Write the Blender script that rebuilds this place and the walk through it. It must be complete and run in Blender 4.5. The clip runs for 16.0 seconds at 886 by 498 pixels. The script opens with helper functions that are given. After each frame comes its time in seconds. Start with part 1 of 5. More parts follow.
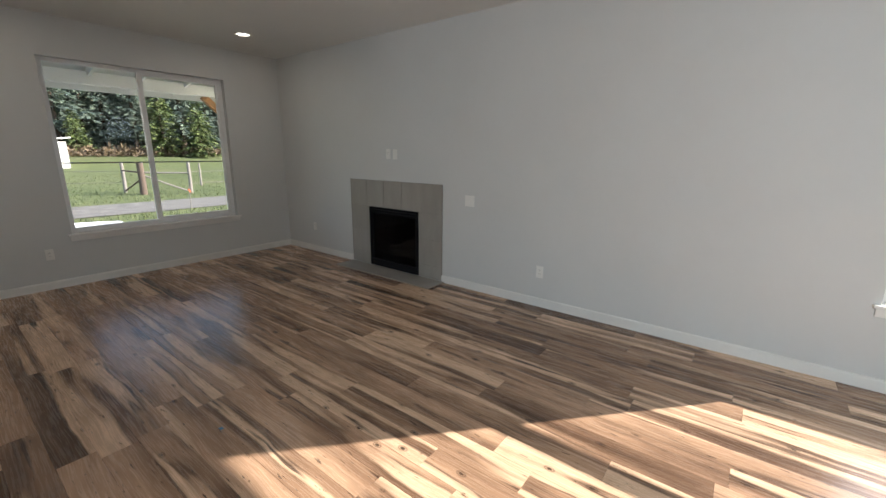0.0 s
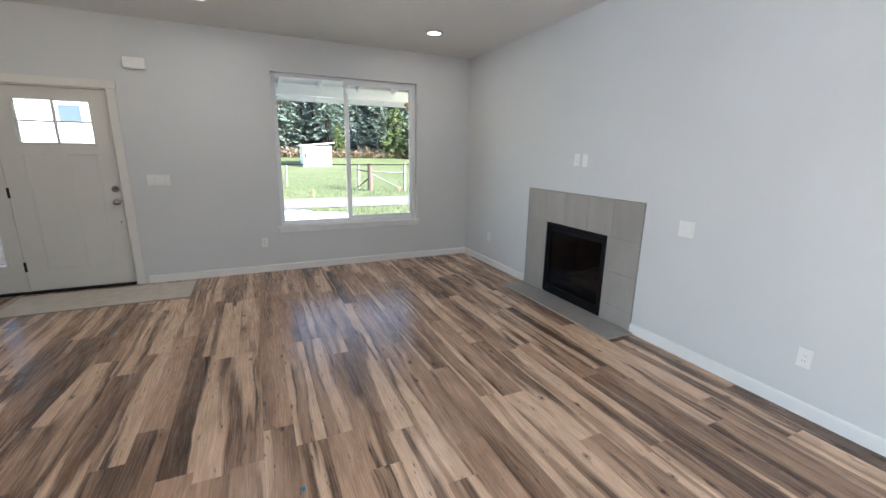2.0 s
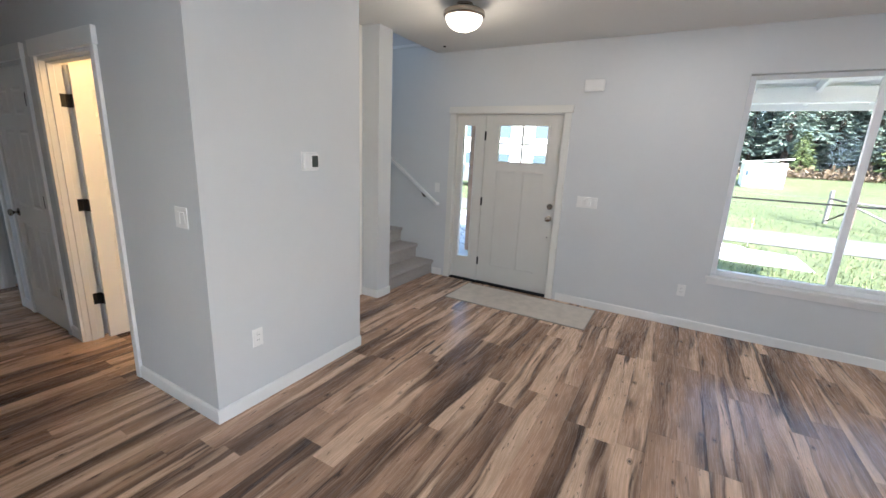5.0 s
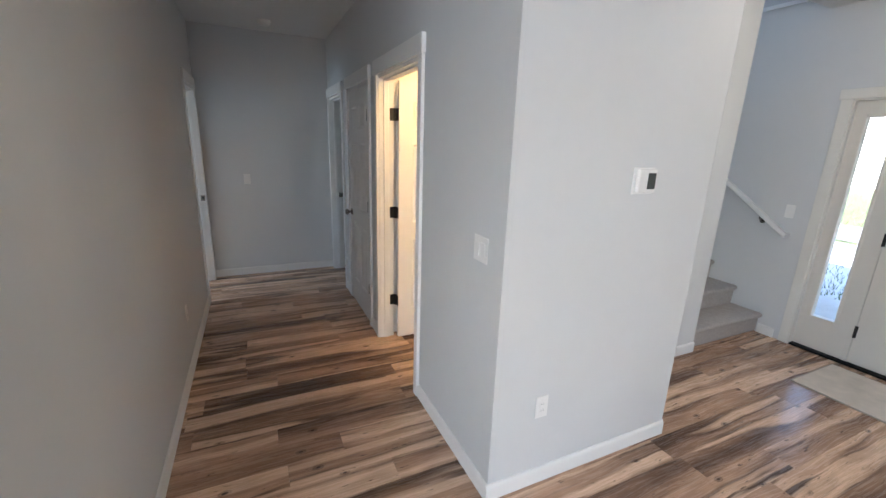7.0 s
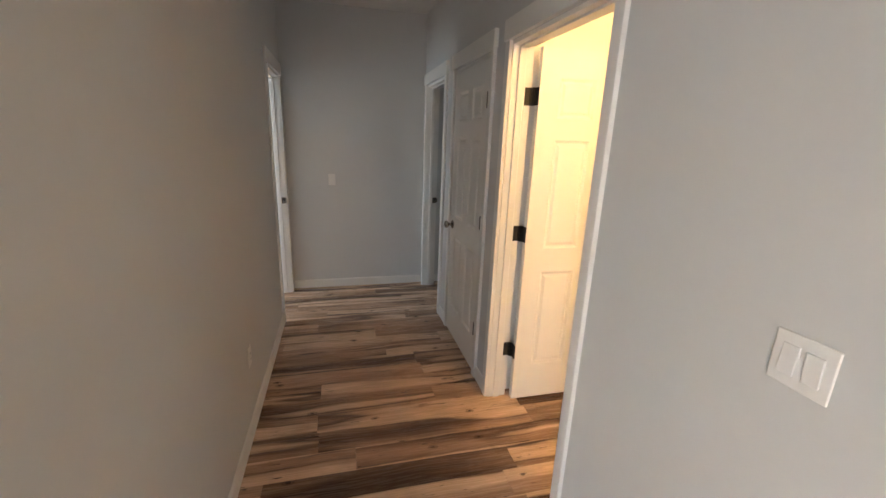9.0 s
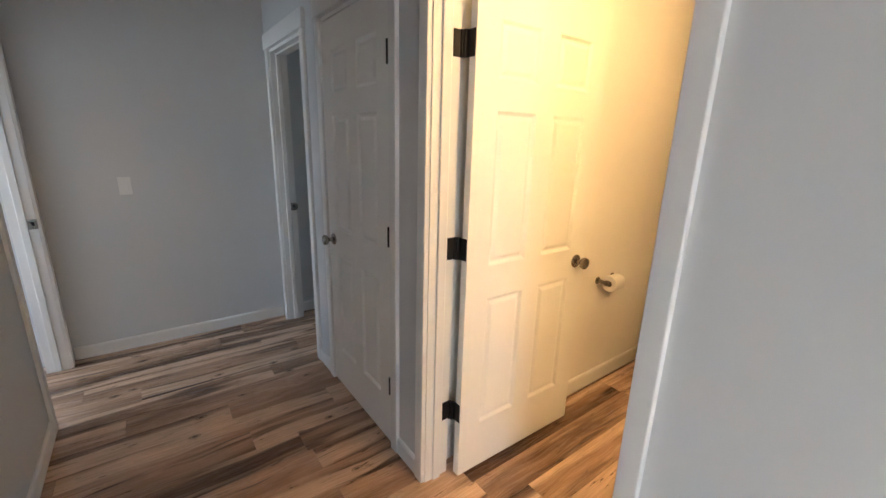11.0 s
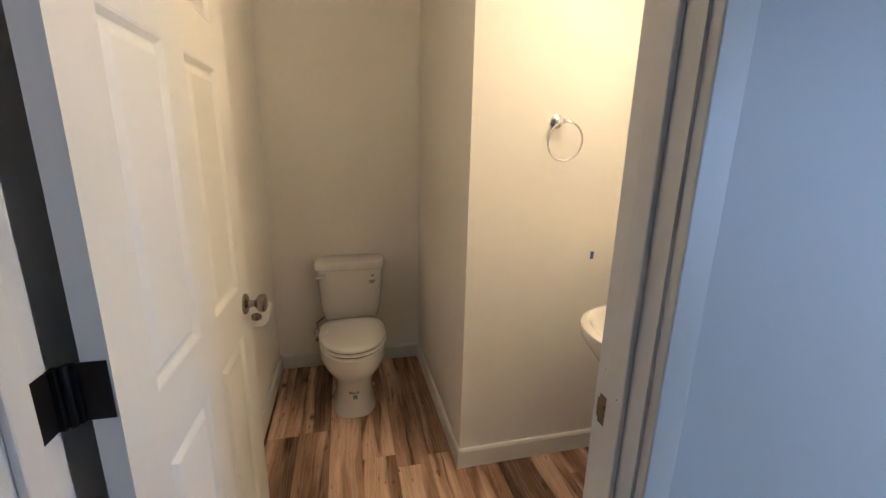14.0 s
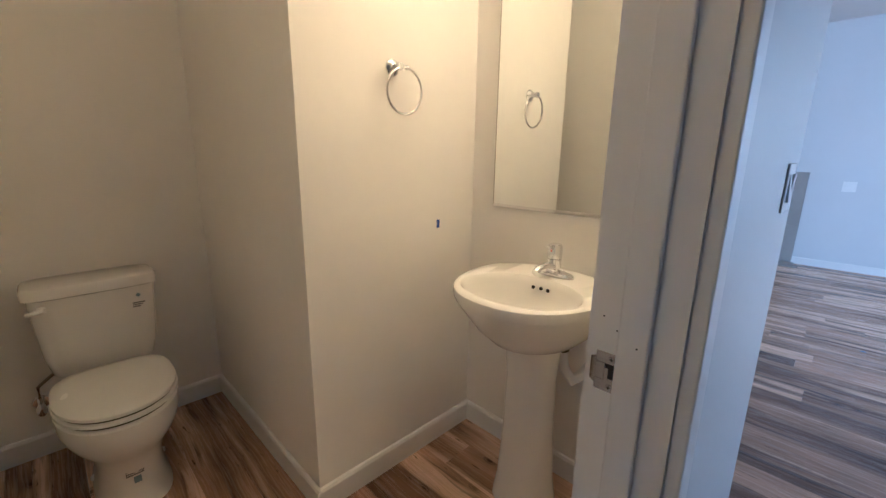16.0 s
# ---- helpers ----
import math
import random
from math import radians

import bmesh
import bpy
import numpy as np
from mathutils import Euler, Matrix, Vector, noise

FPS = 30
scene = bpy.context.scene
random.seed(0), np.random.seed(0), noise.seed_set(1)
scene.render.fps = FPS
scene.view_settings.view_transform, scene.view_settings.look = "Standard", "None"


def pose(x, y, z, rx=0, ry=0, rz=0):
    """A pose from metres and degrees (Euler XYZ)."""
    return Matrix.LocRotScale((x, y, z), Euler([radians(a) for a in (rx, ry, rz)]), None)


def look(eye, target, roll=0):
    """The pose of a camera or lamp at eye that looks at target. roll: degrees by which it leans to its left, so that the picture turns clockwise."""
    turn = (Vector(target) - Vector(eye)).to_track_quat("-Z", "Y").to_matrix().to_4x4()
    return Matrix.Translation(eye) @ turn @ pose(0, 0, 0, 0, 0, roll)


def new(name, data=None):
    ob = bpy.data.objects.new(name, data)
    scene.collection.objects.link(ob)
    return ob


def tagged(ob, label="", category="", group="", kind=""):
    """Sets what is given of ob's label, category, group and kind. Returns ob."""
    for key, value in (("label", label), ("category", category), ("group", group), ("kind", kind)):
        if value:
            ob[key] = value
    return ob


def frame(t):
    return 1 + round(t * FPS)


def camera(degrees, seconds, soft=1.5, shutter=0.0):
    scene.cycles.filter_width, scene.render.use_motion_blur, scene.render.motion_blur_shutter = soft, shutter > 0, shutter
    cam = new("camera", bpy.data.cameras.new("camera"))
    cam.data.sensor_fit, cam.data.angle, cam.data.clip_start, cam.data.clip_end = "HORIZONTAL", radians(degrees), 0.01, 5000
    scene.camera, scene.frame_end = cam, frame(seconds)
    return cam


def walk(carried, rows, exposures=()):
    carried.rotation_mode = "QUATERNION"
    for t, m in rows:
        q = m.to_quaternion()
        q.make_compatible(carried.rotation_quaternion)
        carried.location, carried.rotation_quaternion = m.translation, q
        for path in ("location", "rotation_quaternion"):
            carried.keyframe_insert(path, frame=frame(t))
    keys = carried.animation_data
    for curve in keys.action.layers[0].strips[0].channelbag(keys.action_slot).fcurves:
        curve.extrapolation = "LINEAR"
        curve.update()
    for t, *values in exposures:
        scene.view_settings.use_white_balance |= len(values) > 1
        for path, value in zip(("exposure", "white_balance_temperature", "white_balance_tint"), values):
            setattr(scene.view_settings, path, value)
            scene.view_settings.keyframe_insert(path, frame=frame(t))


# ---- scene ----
cam = camera(95.4, 16.0)
PATH = [
    (0, (0.203, 0.386, 1.457), (-0.982, 1.927, 0.989), 0.5),
    (0.5, (0.087, 0.606, 1.465), (-1.235, 2.031, 0.995), 0.6),
    (1, (-0.026, 0.815, 1.46), (-1.506, 2.077, 0.995), 0.6),
    (1.5, (-0.122, 0.99, 1.471), (-1.759, 2.041, 1.005), 0.6),
    (2, (-0.262, 1.077, 1.473), (-2.029, 1.892, 1.01), 0.9),
    (2.5, (-0.412, 1.115, 1.485), (-2.277, 1.665, 1.02), 1.1),
    (3, (-0.558, 1.117, 1.504), (-2.482, 1.394, 1.035), 1.3),
    (3.5, (-0.692, 1.136, 1.507), (-2.637, 1.111, 1.043), 1.4),
    (3.7, (-0.731, 1.141, 1.514), (-2.67, 0.983, 1.051), 1.4),
    (5.8, (-1.228, 0.659, 1.626), (-2.625, -0.684, 1.133), 2.4),
    (6, (-1.239, 0.583, 1.631), (-2.55, -0.842, 1.13), 2.0),
    (6.5, (-1.32, 0.365, 1.632), (-2.375, -1.257, 1.126), 2.0),
    (7, (-1.355, 0.139, 1.631), (-2.181, -1.609, 1.12), 1.9),
    (7.5, (-1.381, -0.087, 1.625), (-2.021, -1.91, 1.109), 1.8),
    (8, (-1.379, -0.335, 1.612), (-1.911, -2.191, 1.091), 1.8),
    (8.5, (-1.364, -0.589, 1.597), (-1.844, -2.461, 1.079), 1.8),
    (8.7, (-1.351, -0.683, 1.597), (-1.829, -2.553, 1.073), 2.0),
    (10.8, (-1.396, -1.625, 1.5), (-2.436, -3.252, 0.979), 1.7),
    (11, (-1.392, -1.698, 1.488), (-2.546, -3.248, 0.973), 1.6),
    (11.5, (-1.427, -1.858, 1.474), (-2.849, -3.167, 0.959), 1.6),
    (12, (-1.468, -2.007, 1.454), (-3.131, -3.002, 0.959), 1.6),
    (12.5, (-1.527, -2.156, 1.45), (-3.356, -2.799, 0.957), 1.2),
    (13, (-1.613, -2.307, 1.416), (-3.541, -2.572, 0.948), 1.25),
    (13.5, (-1.686, -2.431, 1.421), (-3.625, -2.321, 0.945), 1.1),
    (14, (-1.776, -2.532, 1.414), (-3.662, -2.068, 0.936), 1.2),
    (14.5, (-1.87, -2.607, 1.382), (-3.647, -1.815, 0.917), 1.1),
    (15, (-1.977, -2.643, 1.357), (-3.611, -1.587, 0.894), 0.9),
    (15.5, (-2.054, -2.643, 1.309), (-3.55, -1.397, 0.85), 0.8),
    (16, (-2.128, -2.612, 1.251), (-3.504, -1.234, 0.796), 0.8),
]
LIGHT = [(0, 1.26, 6750, 10), (0.5, 1.62, 6150, 10), (1, 1.96, 6100, 10), (1.5, 2.2, 6100, 10), (2.5, 2.39, 6000, 11),
         (3.7, 2.54, 5650, 12), (5.8, 2.76, 6050, 12), (7, 2.94, 5830, 12), (7.5, 2.94, 6300, 12), (8.0, 2.92, 6500, 12),
         (8.5, 3.01, 7000, 16), (10.8, 3.12, 6150, 14), (11.5, 3.12, 6050, 14), (12.5, 3.12, 5450, 13), (13.5, 2.62, 4720, 11),
         (14.5, 2.17, 4370, 11), (15.2, 2.17, 4420, 12), (16, 2.22, 4420, 12)]
walk(cam, [(t, look(eye, target, roll)) for t, eye, target, roll in PATH], LIGHT)

# ---- light ----
SUN_AZ, SUN_EL = math.atan2(0.673, 0.740), radians(30)
world = bpy.data.worlds.new("sky")
scene.world = world
world.use_nodes = True
wn = world.node_tree.nodes
sky = wn.new("ShaderNodeTexSky")
sky.sky_type = "NISHITA"
sky.sun_disc = False
sky.sun_elevation, sky.sun_rotation = SUN_EL, SUN_AZ
wn["Background"].inputs[1].default_value = 0.15
world.node_tree.links.new(sky.outputs[0], wn["Background"].inputs[0])


def lamp(name, kind, m, energy, colour=(1, 1, 1), **more):
    d = bpy.data.lights.new(name, kind)
    d.energy, d.color = energy, colour
    if "size" in more:
        d.size = more["size"]
    if "size_y" in more:
        d.shape, d.size_y = "RECTANGLE", more["size_y"]
    if "radius" in more:
        d.shadow_soft_size = more["radius"]
    if "angle" in more:
        d.angle = radians(more["angle"])
    ob = new(name, d)
    ob.matrix_world = m
    return ob


CE = math.cos(SUN_EL)
SUN_DIR = Vector((0.673 * CE, 0.740 * CE, math.sin(SUN_EL)))
lamp("sun", "SUN", look(SUN_DIR * 60, (0, 0, 0)), 5.0, (1.0, 0.955, 0.90), angle=0.53)
# daylight in the far half of the room; the kitchen lamp is added fill
lamp("daylight_side_window", "AREA", look((2.1, 4.02, 1.45), (2.1, 0, 1.2)), 22, (0.64, 0.82, 1.0), size=2.3, size_y=1.7)
lamp("added_kitchen_fill", "AREA", look((2.2, -3.66, 1.1), (2.2, 0, 1.1)), 66, (0.72, 0.86, 1.0), size=2.4, size_y=2.0)
lamp("daylight_bedroom_window", "AREA", look((1.9, -4.7, 1.5), (-2, -4.7, 1.2)), 5.5, (0.70, 0.85, 1.0), size=1.2, size_y=1.2)
lamp("daylight_stair_window", "AREA", look((-5.07, -5.03, 4.05), (-5.07, -2.0, 2.6)), 2.5, (0.55, 0.75, 1.0), size=0.7, size_y=1.2)
# lamp in an invented window, added to brighten the room behind the hall doorway
lamp("added_fill_room_lamp", "AREA", look((-5.60, -6.7, 1.5), (-3.5, -6.7, 1.3)), 1.4, (0.68, 0.84, 1.0), size=1.3, size_y=1.15)


# ---- materials ----
def material(name):
    m = bpy.data.materials.new(name)
    m.use_nodes = True
    n = m.node_tree.nodes
    return m, n, m.node_tree.links, n["Principled BSDF"]


def noise_node(n, l, coord, scale, detail=4.0, rough=0.55, stretch=None):
    t = n.new("ShaderNodeTexNoise")
    t.inputs["Scale"].default_value = scale
    t.inputs["Detail"].default_value = detail
    t.inputs["Roughness"].default_value = rough
    if stretch:
        mp = n.new("ShaderNodeMapping")
        mp.inputs["Scale"].default_value = stretch
        l.new(coord, mp.inputs["Vector"])
        coord = mp.outputs["Vector"]
    l.new(coord, t.inputs["Vector"])
    return t.outputs["Fac"]


def ramp_node(n, l, fac, stops):
    r = n.new("ShaderNodeValToRGB")
    els = r.color_ramp.elements
    while len(els) < len(stops):
        els.new(0.5)
    for e, (p, c) in zip(els, stops):
        e.position = p
        e.color = (*c, 1) if len(c) == 3 else c
    l.new(fac, r.inputs["Fac"])
    return r.outputs["Color"]


def mix_node(n, l, fac, a, b, blend="MIX"):
    x = n.new("ShaderNodeMix")
    x.data_type, x.blend_type = "RGBA", blend
    for socket, v in ((x.inputs[0], fac), (x.inputs[6], a), (x.inputs[7], b)):
        if isinstance(v, (int, float)):
            socket.default_value = v
        elif isinstance(v, tuple):
            socket.default_value = (*v, 1)
        else:
            l.new(v, socket)
    return x.outputs[2]


def bump_node(n, l, height, strength, distance, p):
    b = n.new("ShaderNodeBump")
    b.inputs["Strength"].default_value, b.inputs["Distance"].default_value = strength, distance
    l.new(height, b.inputs["Height"])
    l.new(b.outputs["Normal"], p.inputs["Normal"])


def surface(name, colour, rough=0.5, metal=0.0, vary=0.06, scale=6.0, bump=0.0, bump_scale=60.0, rough_vary=0.08, bump_dist=0.002, spec=0.5):
    """A plain surface with two scales of variation and a fine relief."""
    m, n, l, p = material(name)
    co = n.new("ShaderNodeTexCoord").outputs["Object"]
    big = noise_node(n, l, co, scale, 3)
    fine = noise_node(n, l, co, scale * 14, 4)
    lo = tuple(c * (1 - vary) for c in colour)
    hi = tuple(min(1, c * (1 + vary)) for c in colour)
    c1 = ramp_node(n, l, big, [(0.3, lo), (0.7, hi)])
    c2 = ramp_node(n, l, fine, [(0.3, (1 - vary * 0.6,) * 3), (0.7, (1, 1, 1))])
    l.new(mix_node(n, l, 1.0, c1, c2, "MULTIPLY"), p.inputs["Base Color"])
    r = n.new("ShaderNodeMapRange")
    r.inputs["To Min"].default_value, r.inputs["To Max"].default_value = max(0.02, rough - rough_vary), min(1, rough + rough_vary)
    l.new(big, r.inputs["Value"])
    l.new(r.outputs[0], p.inputs["Roughness"])
    p.inputs["Metallic"].default_value = metal
    p.inputs["Specular IOR Level"].default_value = spec
    if bump:
        bump_node(n, l, noise_node(n, l, co, bump_scale, 3), bump, bump_dist, p)
    return m


def glowing(name, colour, strength):
    m, n, l, p = material(name)
    p.inputs["Base Color"].default_value = (0.9, 0.9, 0.88, 1)
    p.inputs["Emission Color"].default_value = (*colour, 1)
    p.inputs["Emission Strength"].default_value = strength
    p.inputs["Roughness"].default_value = 0.3
    return m


def clear_glass(name, tint=(1, 1, 1)):
    m, n, l, p = material(name)
    n.remove(p)
    out = n["Material Output"]
    tr, gl, mx, fr = n.new("ShaderNodeBsdfTransparent"), n.new("ShaderNodeBsdfGlossy"), n.new("ShaderNodeMixShader"), n.new("ShaderNodeFresnel")
    tr.inputs[0].default_value = (*tint, 1)
    gl.inputs["Roughness"].default_value = 0.02
    fr.inputs["IOR"].default_value = 1.22
    l.new(fr.outputs[0], mx.inputs[0])
    l.new(tr.outputs[0], mx.inputs[1])
    l.new(gl.outputs[0], mx.inputs[2])
    l.new(mx.outputs[0], out.inputs["Surface"])
    return m


def plank_material(name, islands=False):
    """Vinyl plank printed as spalted maple: pale sapwood streaks in grey brown heartwood, dark veins and knots."""
    m, n, l, p = material(name)
    co = n.new("ShaderNodeTexCoord").outputs["Object"]
    rnd = n.new("ShaderNodeNewGeometry").outputs["Random Per Island"] if islands else n.new("ShaderNodeObjectInfo").outputs["Random"]
    mul = n.new("ShaderNodeVectorMath")
    mul.operation = "MULTIPLY_ADD"
    comb = n.new("ShaderNodeCombineXYZ")
    for i in range(3):
        l.new(rnd, comb.inputs[i])
    mul.inputs[1].default_value = (97.0, 53.0, 31.0)
    l.new(comb.outputs[0], mul.inputs[0])
    l.new(co, mul.inputs[2])
    v = mul.outputs[0]
    # a slow sideways drift bends the streaks
    drift = noise_node(n, l, v, 1.0, 2, 0.5, (1.6, 0.8, 1))
    dv = n.new("ShaderNodeVectorMath")
    dv.operation = "MULTIPLY_ADD"
    dc = n.new("ShaderNodeCombineXYZ")
    l.new(drift, dc.inputs[1])
    dv.inputs[1].default_value = (0, 0.07, 0)
    l.new(dc.outputs[0], dv.inputs[0])
    l.new(v, dv.inputs[2])
    # and short wobbles make their edges ragged
    ripple = noise_node(n, l, v, 1.0, 3, 0.6, (5.0, 3.0, 1))
    rv = n.new("ShaderNodeVectorMath")
    rv.operation = "MULTIPLY_ADD"
    rc = n.new("ShaderNodeCombineXYZ")
    l.new(ripple, rc.inputs[1])
    rv.inputs[1].default_value = (0, 0.016, 0)
    l.new(rc.outputs[0], rv.inputs[0])
    l.new(dv.outputs[0], rv.inputs[2])
    w = rv.outputs[0]
    tone_n = noise_node(n, l, w, 1.0, 2, 0.45, (0.55, 6.0, 1))
    band = noise_node(n, l, w, 1.0, 1.6, 0.45, (0.38, 9.0, 1))
    vein = noise_node(n, l, w, 1.0, 2.5, 0.55, (1.1, 17.0, 1))
    grain = noise_node(n, l, dv.outputs[0], 1.0, 5, 0.65, (5.0, 170.0, 1))
    cloud = noise_node(n, l, v, 1.0, 3, 0.55, (4.0, 14.0, 1))
    patchy = noise_node(n, l, v, 1.0, 2, 0.5, (2.2, 6.0, 1))

    def two(op, a_, b_):
        q = n.new("ShaderNodeMath")
        q.operation = op
        for sock, val in zip(q.inputs, (a_, b_)):
            if isinstance(val, (int, float)):
                sock.default_value = val
            else:
                l.new(val, sock)
        return q.outputs[0]
    r2 = two("FRACT", two("MULTIPLY", rnd, 7.31), 0.0)
    r3 = two("FRACT", two("MULTIPLY", rnd, 23.7), 0.0)
    # plank by plank the heartwood runs darker or lighter, and the sapwood wider or narrower
    tone_v = two("ADD", tone_n, two("MULTIPLY", two("SUBTRACT", r2, 0.5), 0.20))
    band_v = two("ADD", band, two("MULTIPLY", two("SUBTRACT", r3, 0.5), 0.16))
    base = ramp_node(n, l, tone_v, [(0.30, (0.100, 0.066, 0.047)), (0.40, (0.215, 0.148, 0.109)), (0.51, (0.345, 0.248, 0.184)), (0.64, (0.480, 0.355, 0.270))])
    base = mix_node(n, l, 0.40, base, ramp_node(n, l, cloud, [(0.3, (0.52, 0.50, 0.49)), (0.58, (1.14, 1.13, 1.12))]), "MULTIPLY")
    rimline = two("MULTIPLY", ramp_node(n, l, band_v, [(0.47, (0, 0, 0)), (0.545, (1, 1, 1)), (0.562, (0, 0, 0))]), ramp_node(n, l, patchy, [(0.42, (0, 0, 0)), (0.58, (0.85, 0.85, 0.85))]))
    base = mix_node(n, l, rimline, base, (0.070, 0.045, 0.034))
    sap = ramp_node(n, l, band_v, [(0.535, (0, 0, 0)), (0.600, (0.94, 0.94, 0.94))])
    base = mix_node(n, l, sap, base, ramp_node(n, l, cloud, [(0.3, (0.56, 0.435, 0.335)), (0.7, (0.74, 0.595, 0.470))]))
    dark = ramp_node(n, l, vein, [(0.29, (0.92, 0.92, 0.92)), (0.365, (0, 0, 0))])
    base = mix_node(n, l, dark, base, (0.050, 0.033, 0.026))
    fleck = noise_node(n, l, w, 1.0, 3, 0.6, (11.0, 60.0, 1))
    base = mix_node(n, l, ramp_node(n, l, fleck, [(0.29, (0.85, 0.85, 0.85)), (0.35, (0, 0, 0))]), base, (0.045, 0.030, 0.022))
    g = ramp_node(n, l, grain, [(0.3, (0.72, 0.70, 0.69)), (0.6, (1.06, 1.06, 1.06))])
    base = mix_node(n, l, 0.42, base, g, "MULTIPLY")
    # knots: small dark eyes with a ring
    vo = n.new("ShaderNodeTexVoronoi")
    vo.voronoi_dimensions = "2D"
    vo.inputs["Scale"].default_value = 1.0
    mp = n.new("ShaderNodeMapping")
    mp.inputs["Scale"].default_value = (2.5, 4.4, 1)
    l.new(v, mp.inputs["Vector"])
    l.new(mp.outputs[0], vo.inputs["Vector"])
    wob = two("ADD", vo.outputs["Distance"], two("MULTIPLY", two("SUBTRACT", cloud, 0.5), 0.05))
    knot = ramp_node(n, l, wob, [(0.0, (1, 1, 1)), (0.028, (0.85, 0.85, 0.85)), (0.042, (0.12, 0.12, 0.12)), (0.056, (0.65, 0.65, 0.65)), (0.078, (0, 0, 0))])
    knot = two("MULTIPLY", knot, ramp_node(n, l, patchy, [(0.46, (0, 0, 0)), (0.50, (1, 1, 1))]))
    base = mix_node(n, l, knot, base, (0.040, 0.026, 0.019))
    base = mix_node(n, l, 1.0, base, (1.12, 0.975, 0.85), "MULTIPLY")
    l.new(base, p.inputs["Base Color"])
    rr = n.new("ShaderNodeMapRange")
    rr.inputs["To Min"].default_value, rr.inputs["To Max"].default_value = 0.20, 0.34
    l.new(grain, rr.inputs["Value"])
    l.new(rr.outputs[0], p.inputs["Roughness"])
    bump_node(n, l, grain, 0.15, 0.0008, p)
    return m


def tile_material():
    m, n, l, p = material("tile")
    co = n.new("ShaderNodeTexCoord").outputs["Object"]
    rnd = n.new("ShaderNodeObjectInfo").outputs["Random"]
    streak = noise_node(n, l, co, 1.0, 4, 0.6, (7, 7, 2.2))
    fine = noise_node(n, l, co, 220, 2)
    c = ramp_node(n, l, streak, [(0.3, (0.305, 0.283, 0.254)), (0.7, (0.350, 0.328, 0.297))])
    t = ramp_node(n, l, rnd, [(0.0, (0.95, 0.95, 0.95)), (1.0, (1.04, 1.03, 1.02))])
    c = mix_node(n, l, 1.0, c, t, "MULTIPLY")
    l.new(mix_node(n, l, 0.25, c, ramp_node(n, l, fine, [(0.3, (0.8, 0.8, 0.8)), (0.7, (1.1, 1.1, 1.1))]), "MULTIPLY"), p.inputs["Base Color"])
    p.inputs["Roughness"].default_value = 0.48
    bump_node(n, l, streak, 0.1, 0.001, p)
    return m


WALL = surface("wall_paint", (0.625, 0.63, 0.62), 0.54, vary=0.02, scale=1.5, bump=0.3, bump_scale=185, bump_dist=0.0012)
# wall paint lightened in colour so the vanity light spreads evenly
POWDER_LIFTED = surface("powder_paint_lifted", (0.85, 0.825, 0.775), 0.62, vary=0.02, scale=1.5, bump=0.3, bump_scale=185, bump_dist=0.0012)
CEILING = surface("ceiling_paint", (0.74, 0.74, 0.72), 0.85, vary=0.02, scale=1.2, bump=0.5, bump_scale=110, bump_dist=0.0015)
TRIM = surface("trim_paint", (0.79, 0.78, 0.75), 0.38, vary=0.025, scale=3, bump=0.08, bump_scale=90)
DOOR = surface("door_paint", (0.84, 0.83, 0.79), 0.42, vary=0.02, scale=3, bump=0.10, bump_scale=160)
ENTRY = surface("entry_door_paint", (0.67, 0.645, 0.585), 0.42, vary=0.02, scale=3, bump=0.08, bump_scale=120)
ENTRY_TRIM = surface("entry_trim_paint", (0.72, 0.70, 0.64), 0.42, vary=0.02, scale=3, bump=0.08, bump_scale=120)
VINYL = surface("white_vinyl", (0.82, 0.82, 0.82), 0.35, vary=0.02, scale=5)
PLATE = surface("plate_plastic", (0.80, 0.79, 0.76), 0.35, vary=0.02, scale=20)
PLANK = plank_material("plank_vinyl")
PLANKS = plank_material("plank_vinyl_joined", True)
GROUT = surface("underlay", (0.06, 0.045, 0.035), 0.9, vary=0.1)
TILE = tile_material()
TILE_GROUT = surface("grout", (0.262, 0.243, 0.218), 0.9, vary=0.08, scale=30)
BLACK = surface("black_metal", (0.005, 0.005, 0.006), 0.55, metal=0.0, spec=0.12, vary=0.2, scale=8, bump=0.1, bump_scale=200)
SOOT = surface("firebox_lining", (0.004, 0.004, 0.004), 0.8, vary=0.3, scale=7)
LOG = surface("ceramic_log", (0.26, 0.225, 0.195), 0.9, vary=0.45, scale=18, bump=0.8, bump_scale=40, bump_dist=0.01)
NICKEL = surface("satin_nickel", (0.33, 0.295, 0.255), 0.24, metal=1.0, vary=0.05, scale=30)
CHROME = surface("chrome", (0.75, 0.75, 0.76), 0.07, metal=1.0, vary=0.02, scale=10, rough_vary=0.03)
HINGE = surface("bronze_black_hinge", (0.008, 0.007, 0.0065), 0.5, metal=0.3, vary=0.2, scale=40)
CARPET = surface("carpet", (0.43, 0.39, 0.355), 0.98, vary=0.09, scale=40, bump=0.6, bump_scale=420, bump_dist=0.006, spec=0.1)
MAT = surface("mat_fibre", (0.63, 0.565, 0.485), 0.95, vary=0.10, scale=9, bump=0.8, bump_scale=260, bump_dist=0.003, spec=0.1)
MAT_EDGE = surface("mat_binding", (0.34, 0.30, 0.25), 0.9, vary=0.1, scale=30, bump=0.5, bump_scale=200)
CHINA = surface("vitreous_china", (0.80, 0.785, 0.74), 0.12, vary=0.012, scale=4, rough_vary=0.03)
SEAT = surface("seat_plastic", (0.81, 0.80, 0.76), 0.25, vary=0.012, scale=4)
PAPER = surface("tissue", (0.84, 0.82, 0.78), 0.95, vary=0.03, scale=40, bump=0.4, bump_scale=220)
